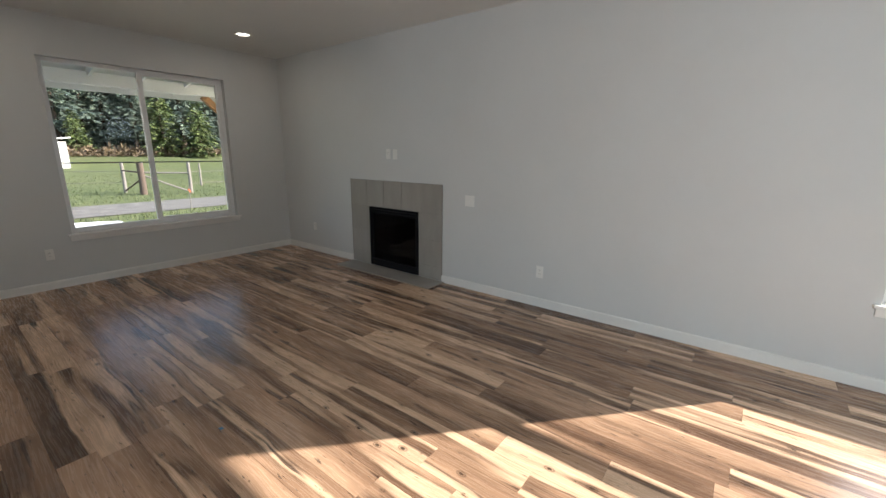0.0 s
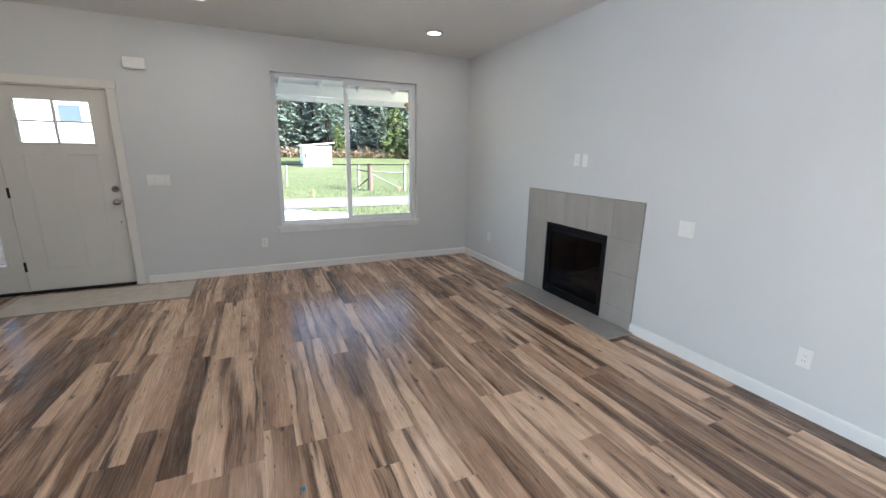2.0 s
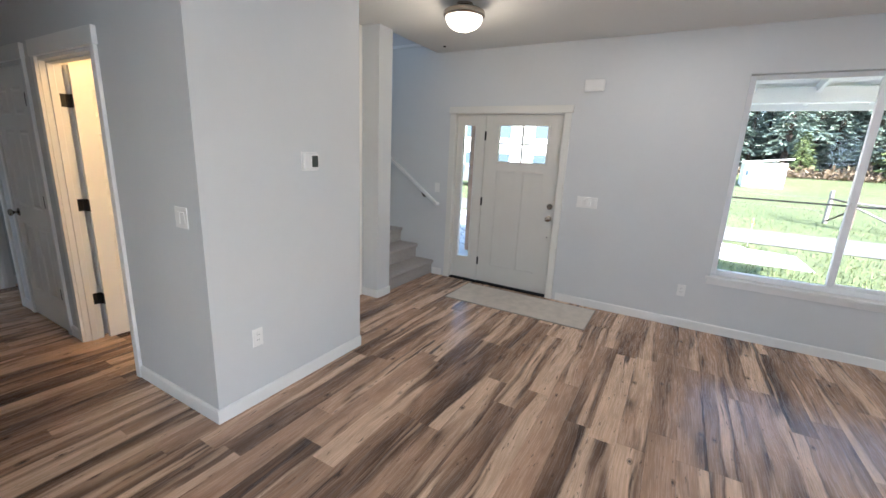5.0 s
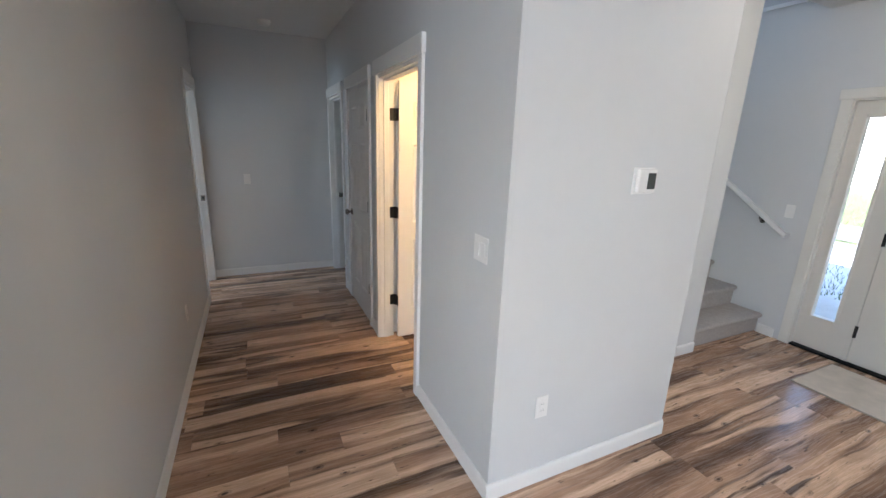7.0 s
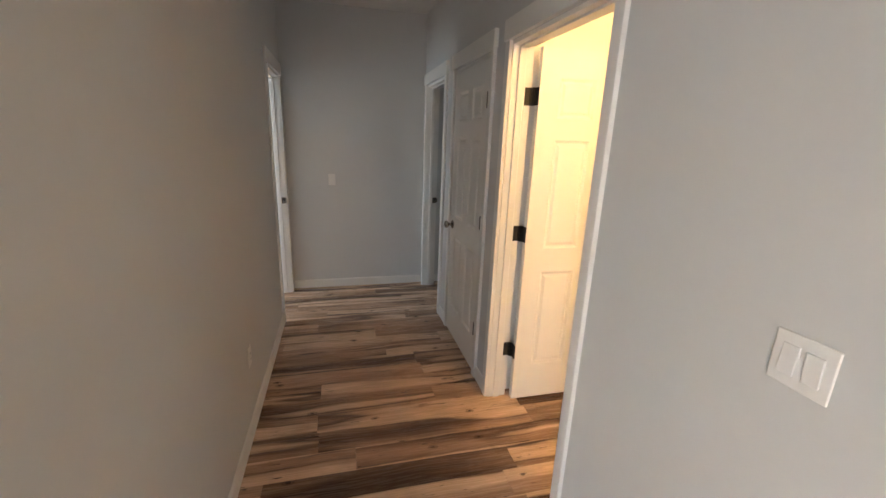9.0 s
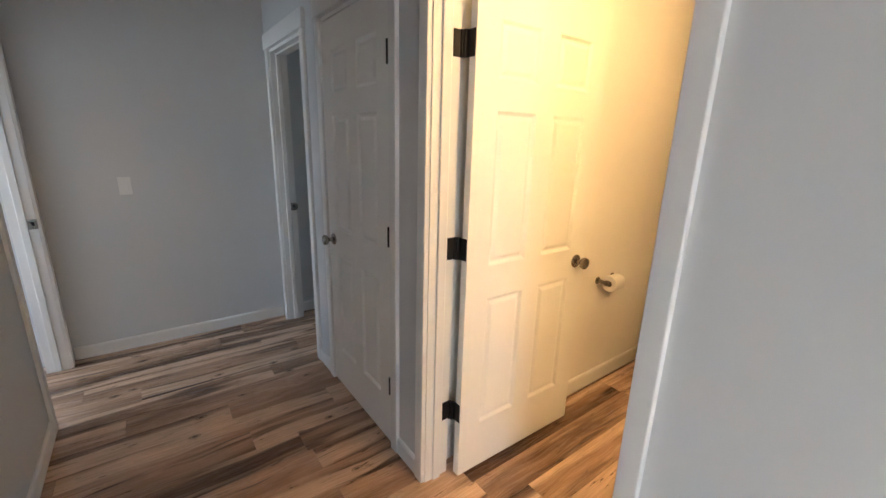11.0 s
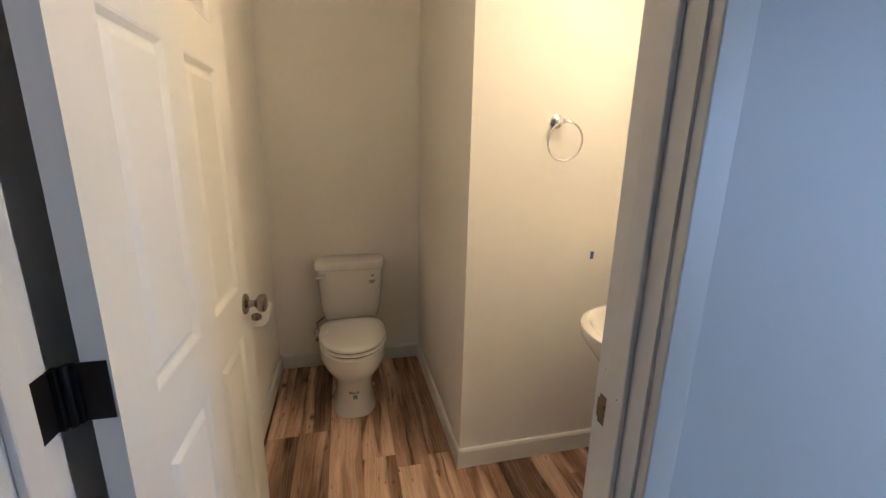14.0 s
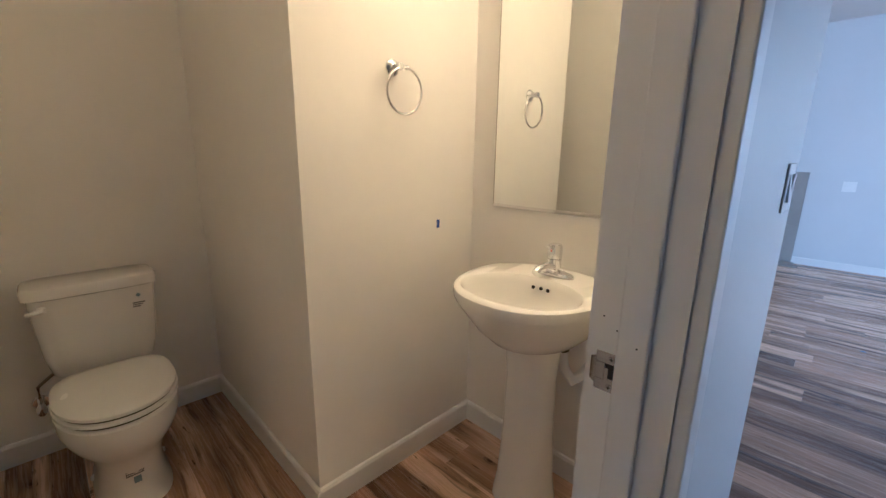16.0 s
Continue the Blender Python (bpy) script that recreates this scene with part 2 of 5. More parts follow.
# dark colour painted for the shade inside holes, slots and gaps
DARK = surface("painted_gap_shade", (0.02, 0.02, 0.02), 0.7, vary=0.1)
RUBBER = surface("black_rubber", (0.02, 0.02, 0.02), 0.6, vary=0.1)
SCREEN = surface("thermostat_screen", (0.05, 0.055, 0.05), 0.2, vary=0.05)
WALLTAPE = surface("deep_blue_tape", (0.03, 0.09, 0.38), 0.7, vary=0.08, scale=60)
TAPE = surface("blue_tape", (0.05, 0.20, 0.36), 0.7, vary=0.08, scale=60)
INK = surface("sticker_ink", (0.16, 0.16, 0.18), 0.6, vary=0.1, scale=60)
STICKER = surface("sticker_blue", (0.20, 0.30, 0.36), 0.5, vary=0.1, scale=60)
GLASS = clear_glass("window_glass")
SMOKED = clear_glass("firebox_glass", (0.45, 0.45, 0.45))
CAN_GLOW = glowing("downlight_lens", (1.0, 0.95, 0.88), 1.3)
DOME_GLOW = glowing("dome_glass", (1.0, 0.86, 0.66), 0.55)
VANITY_GLOW = glowing("vanity_globe", (1.0, 0.66, 0.33), 1.6)
MIRROR, mn_, ml_, mp_ = material("silvered_mirror")
mp_.inputs["Metallic"].default_value, mp_.inputs["Roughness"].default_value = 1.0, 0.015
mp_.inputs["Base Color"].default_value = (0.86, 0.88, 0.87, 1)
CEDAR = surface("cedar", (0.42, 0.21, 0.09), 0.7, vary=0.25, scale=9, bump=0.4, bump_scale=60)
FRESH = surface("rough_fir", (0.45, 0.30, 0.22), 0.75, vary=0.25, scale=8, bump=0.4, bump_scale=60)
SIDING = surface("white_siding", (0.82, 0.82, 0.81), 0.6, vary=0.03, scale=3)
POSTWOOD = surface("weathered_post", (0.13, 0.095, 0.075), 0.9, vary=0.3, scale=12, bump=0.6, bump_scale=50)
PALEWOOD = surface("pale_rail", (0.24, 0.22, 0.20), 0.85, vary=0.2, scale=12, bump=0.5, bump_scale=50)
CONCRETE = surface("concrete", (0.50, 0.49, 0.47), 0.85, vary=0.08, scale=3, bump=0.4, bump_scale=90)
GRAVEL = surface("gravel", (0.19, 0.18, 0.165), 0.95, vary=0.22, scale=2.5, bump=0.8, bump_scale=30, bump_dist=0.03)
TARP = surface("white_tarp", (0.75, 0.76, 0.78), 0.5, vary=0.05, scale=3, bump=0.5, bump_scale=9, bump_dist=0.03)
BARK = surface("bark", (0.075, 0.055, 0.042), 0.95, vary=0.3, scale=4, bump=0.6, bump_scale=12)
ORANGE = surface("orange_marker", (0.75, 0.13, 0.04), 0.7, vary=0.1)
SHINGLE = surface("shingle", (0.09, 0.09, 0.095), 0.9, vary=0.2, scale=8)
CARPAINT = surface("car_paint", (0.25, 0.28, 0.32), 0.2, metal=0.4, vary=0.03)
DARKGLASS = surface("dark_window", (0.06, 0.09, 0.12), 0.1, vary=0.1)


def ground_material():
    m, n, l, p = material("meadow")
    co = n.new("ShaderNodeTexCoord").outputs["Object"]
    big = noise_node(n, l, co, 0.12, 5, 0.6)
    fine = noise_node(n, l, co, 2.2, 6, 0.7)
    c = ramp_node(n, l, big, [(0.3, (0.085, 0.115, 0.040)), (0.55, (0.118, 0.145, 0.055)), (0.75, (0.155, 0.165, 0.080))])
    d = ramp_node(n, l, fine, [(0.3, (0.55, 0.6, 0.5)), (0.65, (1.15, 1.12, 1.05))])
    l.new(mix_node(n, l, 1.0, c, d, "MULTIPLY"), p.inputs["Base Color"])
    p.inputs["Roughness"].default_value = 0.95
    bump_node(n, l, fine, 0.8, 0.12, p)
    return m


def leaf_material(name, lo, hi):
    m, n, l, p = material(name)
    co = n.new("ShaderNodeTexCoord").outputs["Object"]
    isl = n.new("ShaderNodeNewGeometry").outputs["Random Per Island"]
    c = ramp_node(n, l, isl, [(0.0, lo), (1.0, hi)])
    d = ramp_node(n, l, noise_node(n, l, co, 1.1, 4), [(0.3, (0.6, 0.6, 0.6)), (0.7, (1.2, 1.2, 1.1))])
    l.new(mix_node(n, l, 1.0, c, d, "MULTIPLY"), p.inputs["Base Color"])
    p.inputs["Roughness"].default_value = 0.7
    return m


MEADOW = ground_material()
# needle green lightened and blued: distance haze painted into the colour
NEEDLE_HAZED = leaf_material("hazed_fir_needles", (0.080, 0.120, 0.110), (0.200, 0.255, 0.205))
NEEDLE_PALE = leaf_material("pale_fir_needles", (0.07, 0.11, 0.035), (0.16, 0.20, 0.07))
BRUSH = leaf_material("dry_brush", (0.12, 0.085, 0.055), (0.24, 0.18, 0.12))
GRASSBLADE = leaf_material("grass_blades", (0.075, 0.11, 0.035), (0.16, 0.18, 0.075))


# ---- building helpers ----
def box(bm, x0, x1, y0, y1, z0, z1):
    if x0 > x1: x0, x1 = x1, x0
    if y0 > y1: y0, y1 = y1, y0
    vs = [bm.verts.new((x, y, z)) for z in (z0, z1) for x, y in ((x0, y0), (x1, y0), (x1, y1), (x0, y1))]
    for f in ((3, 2, 1, 0), (4, 5, 6, 7), (0, 1, 5, 4), (1, 2, 6, 5), (2, 3, 7, 6), (3, 0, 4, 7)):
        bm.faces.new([vs[i] for i in f])
    return vs


def boxes(*bs):
    bm = bmesh.new()
    for b in bs:
        box(bm, *b)
    return bm


def soft_box(x0, x1, y0, y1, z0, z1, r=0.004, seg=2):
    bm = boxes((x0, x1, y0, y1, z0, z1))
    bmesh.ops.bevel(bm, geom=list(bm.edges), offset=r, segments=seg, affect="EDGES", profile=0.5)
    return bm


def lathe(profile, seg=28, axis="z", squash=1.0):
    """A turned shape from (radius, height) pairs."""
    bm = bmesh.new()
    rings = []
    for r, h in profile:
        if r < 1e-5:
            rings.append([bm.verts.new((0, 0, h))])
        else:
            rings.append([bm.verts.new((r * math.cos(2 * math.pi * i / seg), squash * r * math.sin(2 * math.pi * i / seg), h)) for i in range(seg)])
    for a, b in zip(rings, rings[1:]):
        for i in range(seg):
            j = (i + 1) % seg
            if len(a) == 1 and len(b) == 1: continue
            if len(a) == 1: bm.faces.new((a[0], b[j], b[i]))
            elif len(b) == 1: bm.faces.new((a[i], a[j], b[0]))
            else: bm.faces.new((a[i], a[j], b[j], b[i]))
    for end, flip in ((rings[0], True), (rings[-1], False)):
        if len(end) > 1:
            bm.faces.new(end[::-1] if flip else end)
    if axis == "y": bm.transform(Matrix.Rotation(radians(-90), 4, "X"))
    if axis == "x": bm.transform(Matrix.Rotation(radians(90), 4, "Y"))
    bmesh.ops.recalc_face_normals(bm, faces=list(bm.faces))
    return bm


def loft(sections, cap=True):
    """Skin over closed rings of points, all with the same count."""
    bm = bmesh.new()
    rings = [[bm.verts.new(p) for p in s] for s in sections]
    k = len(rings[0])
    for a, b in zip(rings, rings[1:]):
        for i in range(k):
            j = (i + 1) % k
            bm.faces.new((a[i], a[j], b[j], b[i]))
    if cap:
        bm.faces.new(rings[0][::-1])
        bm.faces.new(rings[-1])
    bmesh.ops.recalc_face_normals(bm, faces=list(bm.faces))
    return bm


def tube(points, r, seg=10, closed=False):
    bm = bmesh.new()
    pts = [Vector(p) for p in points]
    rings = []
    k = len(pts)
    for i, p in enumerate(pts):
        a = pts[(i - 1) % k] if closed or i else p
        b = pts[(i + 1) % k] if closed or i < k - 1 else p
        d = (b - a).normalized()
        up = Vector((0, 0, 1)) if abs(d.z) < 0.95 else Vector((1, 0, 0))
        u = d.cross(up).normalized()
        v = d.cross(u).normalized()
        rr = r[i] if isinstance(r, (list, tuple)) else r
        rings.append([bm.verts.new(p + rr * (math.cos(2 * math.pi * s / seg) * u + math.sin(2 * math.pi * s / seg) * v)) for s in range(seg)])
    pairs = list(zip(rings, rings[1:])) + ([(rings[-1], rings[0])] if closed else [])
    for a, b in pairs:
        for i in range(seg):
            j = (i + 1) % seg
            bm.faces.new((a[i], a[j], b[j], b[i]))
    if not closed:
        bm.faces.new(rings[0][::-1]); bm.faces.new(rings[-1])
    bmesh.ops.recalc_face_normals(bm, faces=list(bm.faces))
    return bm


def joined(*bms):
    out = bmesh.new()
    for b in bms:
        me = bpy.data.meshes.new("t")
        b.to_mesh(me); b.free()
        out.from_mesh(me)
        bpy.data.meshes.remove(me)
    return out


def mesh_of(name, bm, mat, smooth=False):
    me = bpy.data.meshes.new(name)
    bm.to_mesh(me); bm.free()
    me.materials.append(mat)
    if smooth:
        me.shade_smooth()
        me.set_sharp_from_angle(angle=radians(40))
    return me


def part(name, bm, mat, parent, label="", smooth=False, m=None):
    ob = new(name, mesh_of(name, bm, mat, smooth))
    ob.parent = parent
    if m is not None:
        ob.matrix_basis = m
    if label:
        ob["label"] = label
    return ob


def thing(name, m, label, category, group="", kind=""):
    ob = new(name)
    ob.empty_display_size = 0.1
    ob.matrix_basis = m
    return tagged(ob, label, category, group, kind)


def solid(name, bm, mat, label, category, kind="", smooth=False, m=None, group=""):
    ob = new(name, mesh_of(name, bm, mat, smooth))
    if m is not None:
        ob.matrix_basis = m
    return tagged(ob, label, category, group, kind)


def shifted(bm, m):
    bm.transform(m)
    return bm

# ---- plan ----
XF = -5.56        # front wall, inner face
YR = 3.89         # fireplace wall, inner face
XH, XH2 = -2.238, -2.354   # wall between hall and powder room
XL = -0.855       # far side of the hall
YS, YS2 = -1.156, -1.288   # short wall with the thermostat
YE = -5.10        # end of the hall
H = 2.74
XRI, XTB, YAR, YAL = -3.273, -4.335, -2.065, -2.978   # powder room: towel ring wall, toilet wall, alcove sides
XE = 4.3          # back of the room
W1 = (1.32, 3.105, 0.56, 2.352)   # front window: along y, z
# the side window's unseen end is extended to add sun bounce indoors
W2 = (0.92, 3.30, 0.56, 2.352)   # side window: along x, z
DF = (-1.525, -0.205, 0.0, 2.055)  # entry opening


def wall(name, bs, label="pale grey painted drywall wall with fine orange-peel texture", mat=None):
    return solid(name, boxes(*bs), mat or WALL, label, "wall", "structure")


wall("wall_front", [
    (XF - 0.16, XF, -5.2, DF[0], 0, H), (XF - 0.16, XF, DF[0], DF[1], DF[3], H), (XF - 0.16, XF, DF[1], W1[0], 0, H),
    (XF - 0.16, XF, W1[0], W1[1], 0, W1[2]), (XF - 0.16, XF, W1[0], W1[1], W1[3], H), (XF - 0.16, XF, W1[1], YR + 0.16, 0, H),
    (XF - 0.16, XF, -5.2, -1.80, H, 5.3)])
FX0, FX1, FZ0, FZ1 = -3.672, -2.848, 0.045, 0.777
wall("wall_fireplace", [
    (XF, FX0, YR, YR + 0.16, 0, H), (FX0, FX1, YR, YR + 0.16, 0, FZ0), (FX0, FX1, YR, YR + 0.16, FZ1, H), (FX1, W2[0], YR, YR + 0.16, 0, H),
    (W2[0], W2[1], YR, YR + 0.16, 0, W2[2]), (W2[0], W2[1], YR, YR + 0.16, W2[3], H), (W2[1], XE + 0.16, YR, YR + 0.16, 0, H)])
wall("wall_back", [(XE, XE + 0.16, -3.715, YR, 0, H)])
# unseen wall; its opening is added for the lamp that brightens the fireplace wall
wall("wall_kitchen", [(XL + 0.115, 1.0, -3.715, -3.6, 0, H), (3.4, XE, -3.715, -3.6, 0, H), (1.0, 3.4, -3.715, -3.6, 2.1, H)])
LD = (-5.0, -4.27)   # opening in the far side of the hall
wall("wall_hall_left", [(XL, XL + 0.115, LD[1], -0.45, 0, H), (XL, XL + 0.115, LD[0], LD[1], 2.085, H), (XL, XL + 0.115, YE, LD[0], 0, H)])
BD = (-2.940, -2.07)  # powder room
CD = (-3.957, -3.185)  # closet
D3 = (-4.99, -4.235)  # bedroom
wall("wall_hall_right", [
    (XH2 + 0.03, XH, BD[1], YS2, 0, H), (XH2, XH, YS2, YS, 0, H), (XH2 + 0.03, XH, BD[0], BD[1], 2.085, H), (XH2, XH, CD[1], BD[0], 0, H), (XH2, XH, CD[0], CD[1], 2.085, H),
    (XH2, XH, D3[1], CD[0], 0, H), (XH2, XH, D3[0], D3[1], 2.085, H), (XH2, XH, YE, D3[0], 0, H)])
wall("wall_powder_door", [(XH2, XH2 + 0.03, BD[1], YS2, 0, H), (XH2, XH2 + 0.03, BD[0], BD[1], 2.085, H)], "cream drywall wall, paint lightened to spread lamp light, with fine orange-peel texture", POWDER_LIFTED)
wall("wall_hall_end", [(-3.45, 2.4, YE - 0.115, YE, 0, H)])
# unseen room with a window opening, added to let fill light in
wall("wall_fill_room", [(XF, XH, -8.1, -8.0, 0, H), (XH2, XH, -8.0, YE - 0.116, 0, H), (XF - 0.16, XF, -8.1, -5.2, 0, 0.9), (XF - 0.16, XF, -8.1, -5.2, 2.1, H), (XF - 0.16, XF, -8.1, -7.4, 0.9, 2.1), (XF - 0.16, XF, -6.0, -5.2, 0.9, 2.1), (XF, -4.590, YE - 0.1, YE, 0, H)])
wall("wall_thermostat", [(-3.437, XH2, YS2 + 0.03, YS, 0, H)])
wall("wall_mirror", [(-3.437, XH2, YS2, YS2 + 0.03, 0, H)], "cream drywall wall, paint lightened to spread lamp light, with fine orange-peel texture", POWDER_LIFTED)
wall("wall_towel_ring", [(-3.437, XRI, -1.945, YS2, 0, H)], mat=POWDER_LIFTED)
wall("wall_alcove_right", [(XTB, XRI, YAR, -1.945, 0, H)], mat=POWDER_LIFTED)
wall("wall_stair", [(-4.590, -4.382, -1.945, -1.742, 0, H), (-4.590, XTB, YE, -3.09, 0, H), (-4.590, XTB - 0.03, -3.09, -1.945, 0, H), (-4.590, XTB, YE, -1.80, H, 5.3)])
wall("wall_toilet", [(XTB - 0.03, XTB, -3.09, -1.945, 0, H)], "cream drywall wall, paint lightened to spread lamp light, with fine orange-peel texture", POWDER_LIFTED)
wall("wall_alcove_left", [(XTB, XH2, -3.09, YAL, 0, H)], mat=POWDER_LIFTED)
wall("wall_closet", [(XTB, XH2, -4.12, -4.01, 0, H)])
wall("wall_stairwell_top", [(XF, -4.590, -5.08, -4.98, 2.6, 3.4), (XF, -4.590, -5.08, -4.98, 4.7, 5.3), (XF, -5.45, -5.08, -4.98, 3.4, 4.7), (-4.70, -4.590, -5.08, -4.98, 3.4, 4.7), (XF, XTB, -1.80, -1.70, H + 0.2, 5.3)])
wall("wall_bedroom", [(2.0, 2.12, -6.6, -5.3, 0, H), (2.0, 2.12, -4.1, -3.715, 0, H), (2.0, 2.12, -5.3, -4.1, 0, 0.9), (2.0, 2.12, -5.3, -4.1, 2.1, H)])
solid("ceiling", boxes((XF - 0.16, XE + 0.16, -1.80, YR + 0.16, H, H + 0.2), (XTB, XE, YE - 0.115, -1.80, H, H + 0.2), (XF - 0.16, XH, -8.1, YE - 0.115, H, H + 0.2)), CEILING,
      "flat white painted ceiling with light texture", "ceiling", "structure")
solid("ceiling_stairwell", boxes((XF - 0.16, -4.29, YE - 0.1, -1.70, 5.3, 5.4)), CEILING, "white ceiling high over the stairs", "ceiling", "structure")
solid("ceiling_porch_room", boxes((2.0, 2.6, YE - 0.1, -3.72, H - 0.1, H - 0.001)), CEILING, "white ceiling edge over the bedroom window", "ceiling", "structure")


# ---- trim ----
def baseboard(name, x0, y0, x1, y1, nx, ny, mat=None, h=0.086):
    """A run along a wall; (nx, ny) points into the room."""
    d = Vector((x1 - x0, y1 - y0, 0))
    n = Vector((nx, ny, 0))
    prof = [(0, 0.0), (0.014, 0.0), (0.014, h - 0.012), (0.009, h - 0.002), (0.004, h), (0, h)]
    o = Vector((x0, y0, 0))
    bm = loft([[o + n * a + Vector((0, 0, z)) for a, z in prof], [o + d + n * a + Vector((0, 0, z)) for a, z in prof]])
    return solid(name, bm, mat or TRIM, "white painted baseboard with an eased top edge", "baseboard", "structure")


TX = 0.014
baseboard("baseboard_1", XF, -0.1, XF, YR, 1, 0)
baseboard("baseboard_2", XF, -1.76, XF, -1.63, 1, 0)
baseboard("baseboard_3", XF + TX, YR, -4.022, YR, 0, -1)
baseboard("baseboard_4", -2.502, YR, XE, YR, 0, -1)
baseboard("baseboard_5", -3.437, YS, XH + TX, YS, 0, 1)
baseboard("baseboard_6", XH, YS, XH, -2.030, 1, 0)
baseboard("baseboard_7", XH, -2.980, XH, -3.145, 1, 0)
baseboard("baseboard_8", XH, -3.998, XH, -4.195, 1, 0)
baseboard("baseboard_9", XL, -0.45, XL, -4.228, -1, 0)
baseboard("baseboard_10", XL - 0.016, YE, XH + 0.016, YE, 0, 1)
baseboard("baseboard_11", -4.590, -1.742, -4.368, -1.742, 0, 1)
baseboard("baseboard_12", -4.382, -1.742, -4.382, -1.945, 1, 0)
baseboard("baseboard_13", -3.437, YS, -3.437, -1.945, -1, 0)
baseboard("baseboard_14", XTB, YAL, -2.45, YAL, 0, 1, h=0.095)
baseboard("baseboard_15", XTB, YAL + TX, XTB, YAR - TX, 1, 0, h=0.095)
baseboard("baseboard_16", XTB, YAR, XRI + TX, YAR, 0, -1, h=0.095)
baseboard("baseboard_17", XRI, YAR, XRI, YS2, 1, 0, h=0.095)
baseboard("baseboard_18", XRI + TX, YS2, XH2, YS2, 0, -1, h=0.095)
baseboard("baseboard_19", -3.45, YE, XH2, YE, 0, 1)
baseboard("baseboard_20", XH2, -2.01, XH2, YS2 - TX, -1, 0, h=0.095)


def casing(name, face, n, a0, a1, top, w=0.053, head=0.100, over=0.012, lie="x", t=0.016, mat=None, reveal=0.006):
    """Door casing on a wall plane at face (lie: the plane's axis), n = side it stands proud on; clear opening a0..a1."""
    ob = thing(name, Matrix.Identity(4), "white painted flat door casing with a wider overhanging head", "door casing", kind="structure")

    def bx(u0, u1, z0, z1, tt):
        lo, hi = (face, face + n * tt)
        if lie == "x":
            return soft_box(min(lo, hi), max(lo, hi), u0, u1, z0, z1, 0.003, 2)
        return soft_box(u0, u1, min(lo, hi), max(lo, hi), z0, z1, 0.003, 2)
    part("leg", bx(a0 - w - reveal, a0 - reveal, 0, top, t), mat or TRIM, ob)
    part("leg", bx(a1 + reveal, a1 + w + reveal, 0, top, t), mat or TRIM, ob)
    part("head", bx(a0 - w - over - reveal, a1 + w + over + reveal, top, top + head, t + 0.006), mat or TRIM, ob)
    return ob


def jamb(name, x0, x1, a0, a1, top, lie="x", stop=None):
    """Lining of an opening through a wall that lies at x0..x1; clear opening a0..a1."""
    ob = thing(name, Matrix.Identity(4), "white painted door jamb lining the opening", "door jamb", kind="structure")
    e = 0.0015
    part("jamb_side", boxes((x0 - e, x1 + e, a0 - 0.019, a0, 0, top + 0.007)), TRIM, ob)
    part("jamb_side", boxes((x0 - e, x1 + e, a1, a1 + 0.019, 0, top + 0.007)), TRIM, ob)
    part("jamb_head", boxes((x0 - e, x1 + e, a0, a1, top - 0.012, top + 0.007)), TRIM, ob)
    if stop:
        s0, s1 = stop
        part("door_stop", soft_box(s0, s1, a0, a0 + 0.011, 0, top - 0.012, 0.003), TRIM, ob)
        part("door_stop", soft_box(s0, s1, a1 - 0.011, a1, 0, top - 0.012, 0.003), TRIM, ob)
        part("door_stop", soft_box(s0, s1, a0 + 0.011, a1 - 0.011, top - 0.024, top - 0.012, 0.003), TRIM, ob)
    return ob


B0, B1 = BD[0] + 0.02, BD[1] - 0.02
C0, C1 = CD[0] + 0.02, CD[1] - 0.02
E0, E1 = D3[0] + 0.02, D3[1] - 0.02
L0, L1 = LD[0] + 0.02, LD[1] - 0.02
casing("casing_1", XH, 1, B0, B1, 2.088, t=0.021)
casing("casing_2", XH, 1, C0, C1, 2.088, t=0.021)
casing("casing_3", XH, 1, E0, E1, 2.088, t=0.021)
casing("casing_4", XL, -1, L0, L1, 2.088)
jamb("jamb_1", XH2, XH, B0, B1, 2.078, stop=(-2.312, -2.272))
jamb("jamb_2", XH2, XH, C0, C1, 2.078)
jamb("jamb_3", XH2, XH, E0, E1, 2.078, stop=(-2.31, -2.275))
jamb("jamb_4", XL, XL + 0.115, L0, L1, 2.078, stop=(XL + 0.04, XL + 0.075))


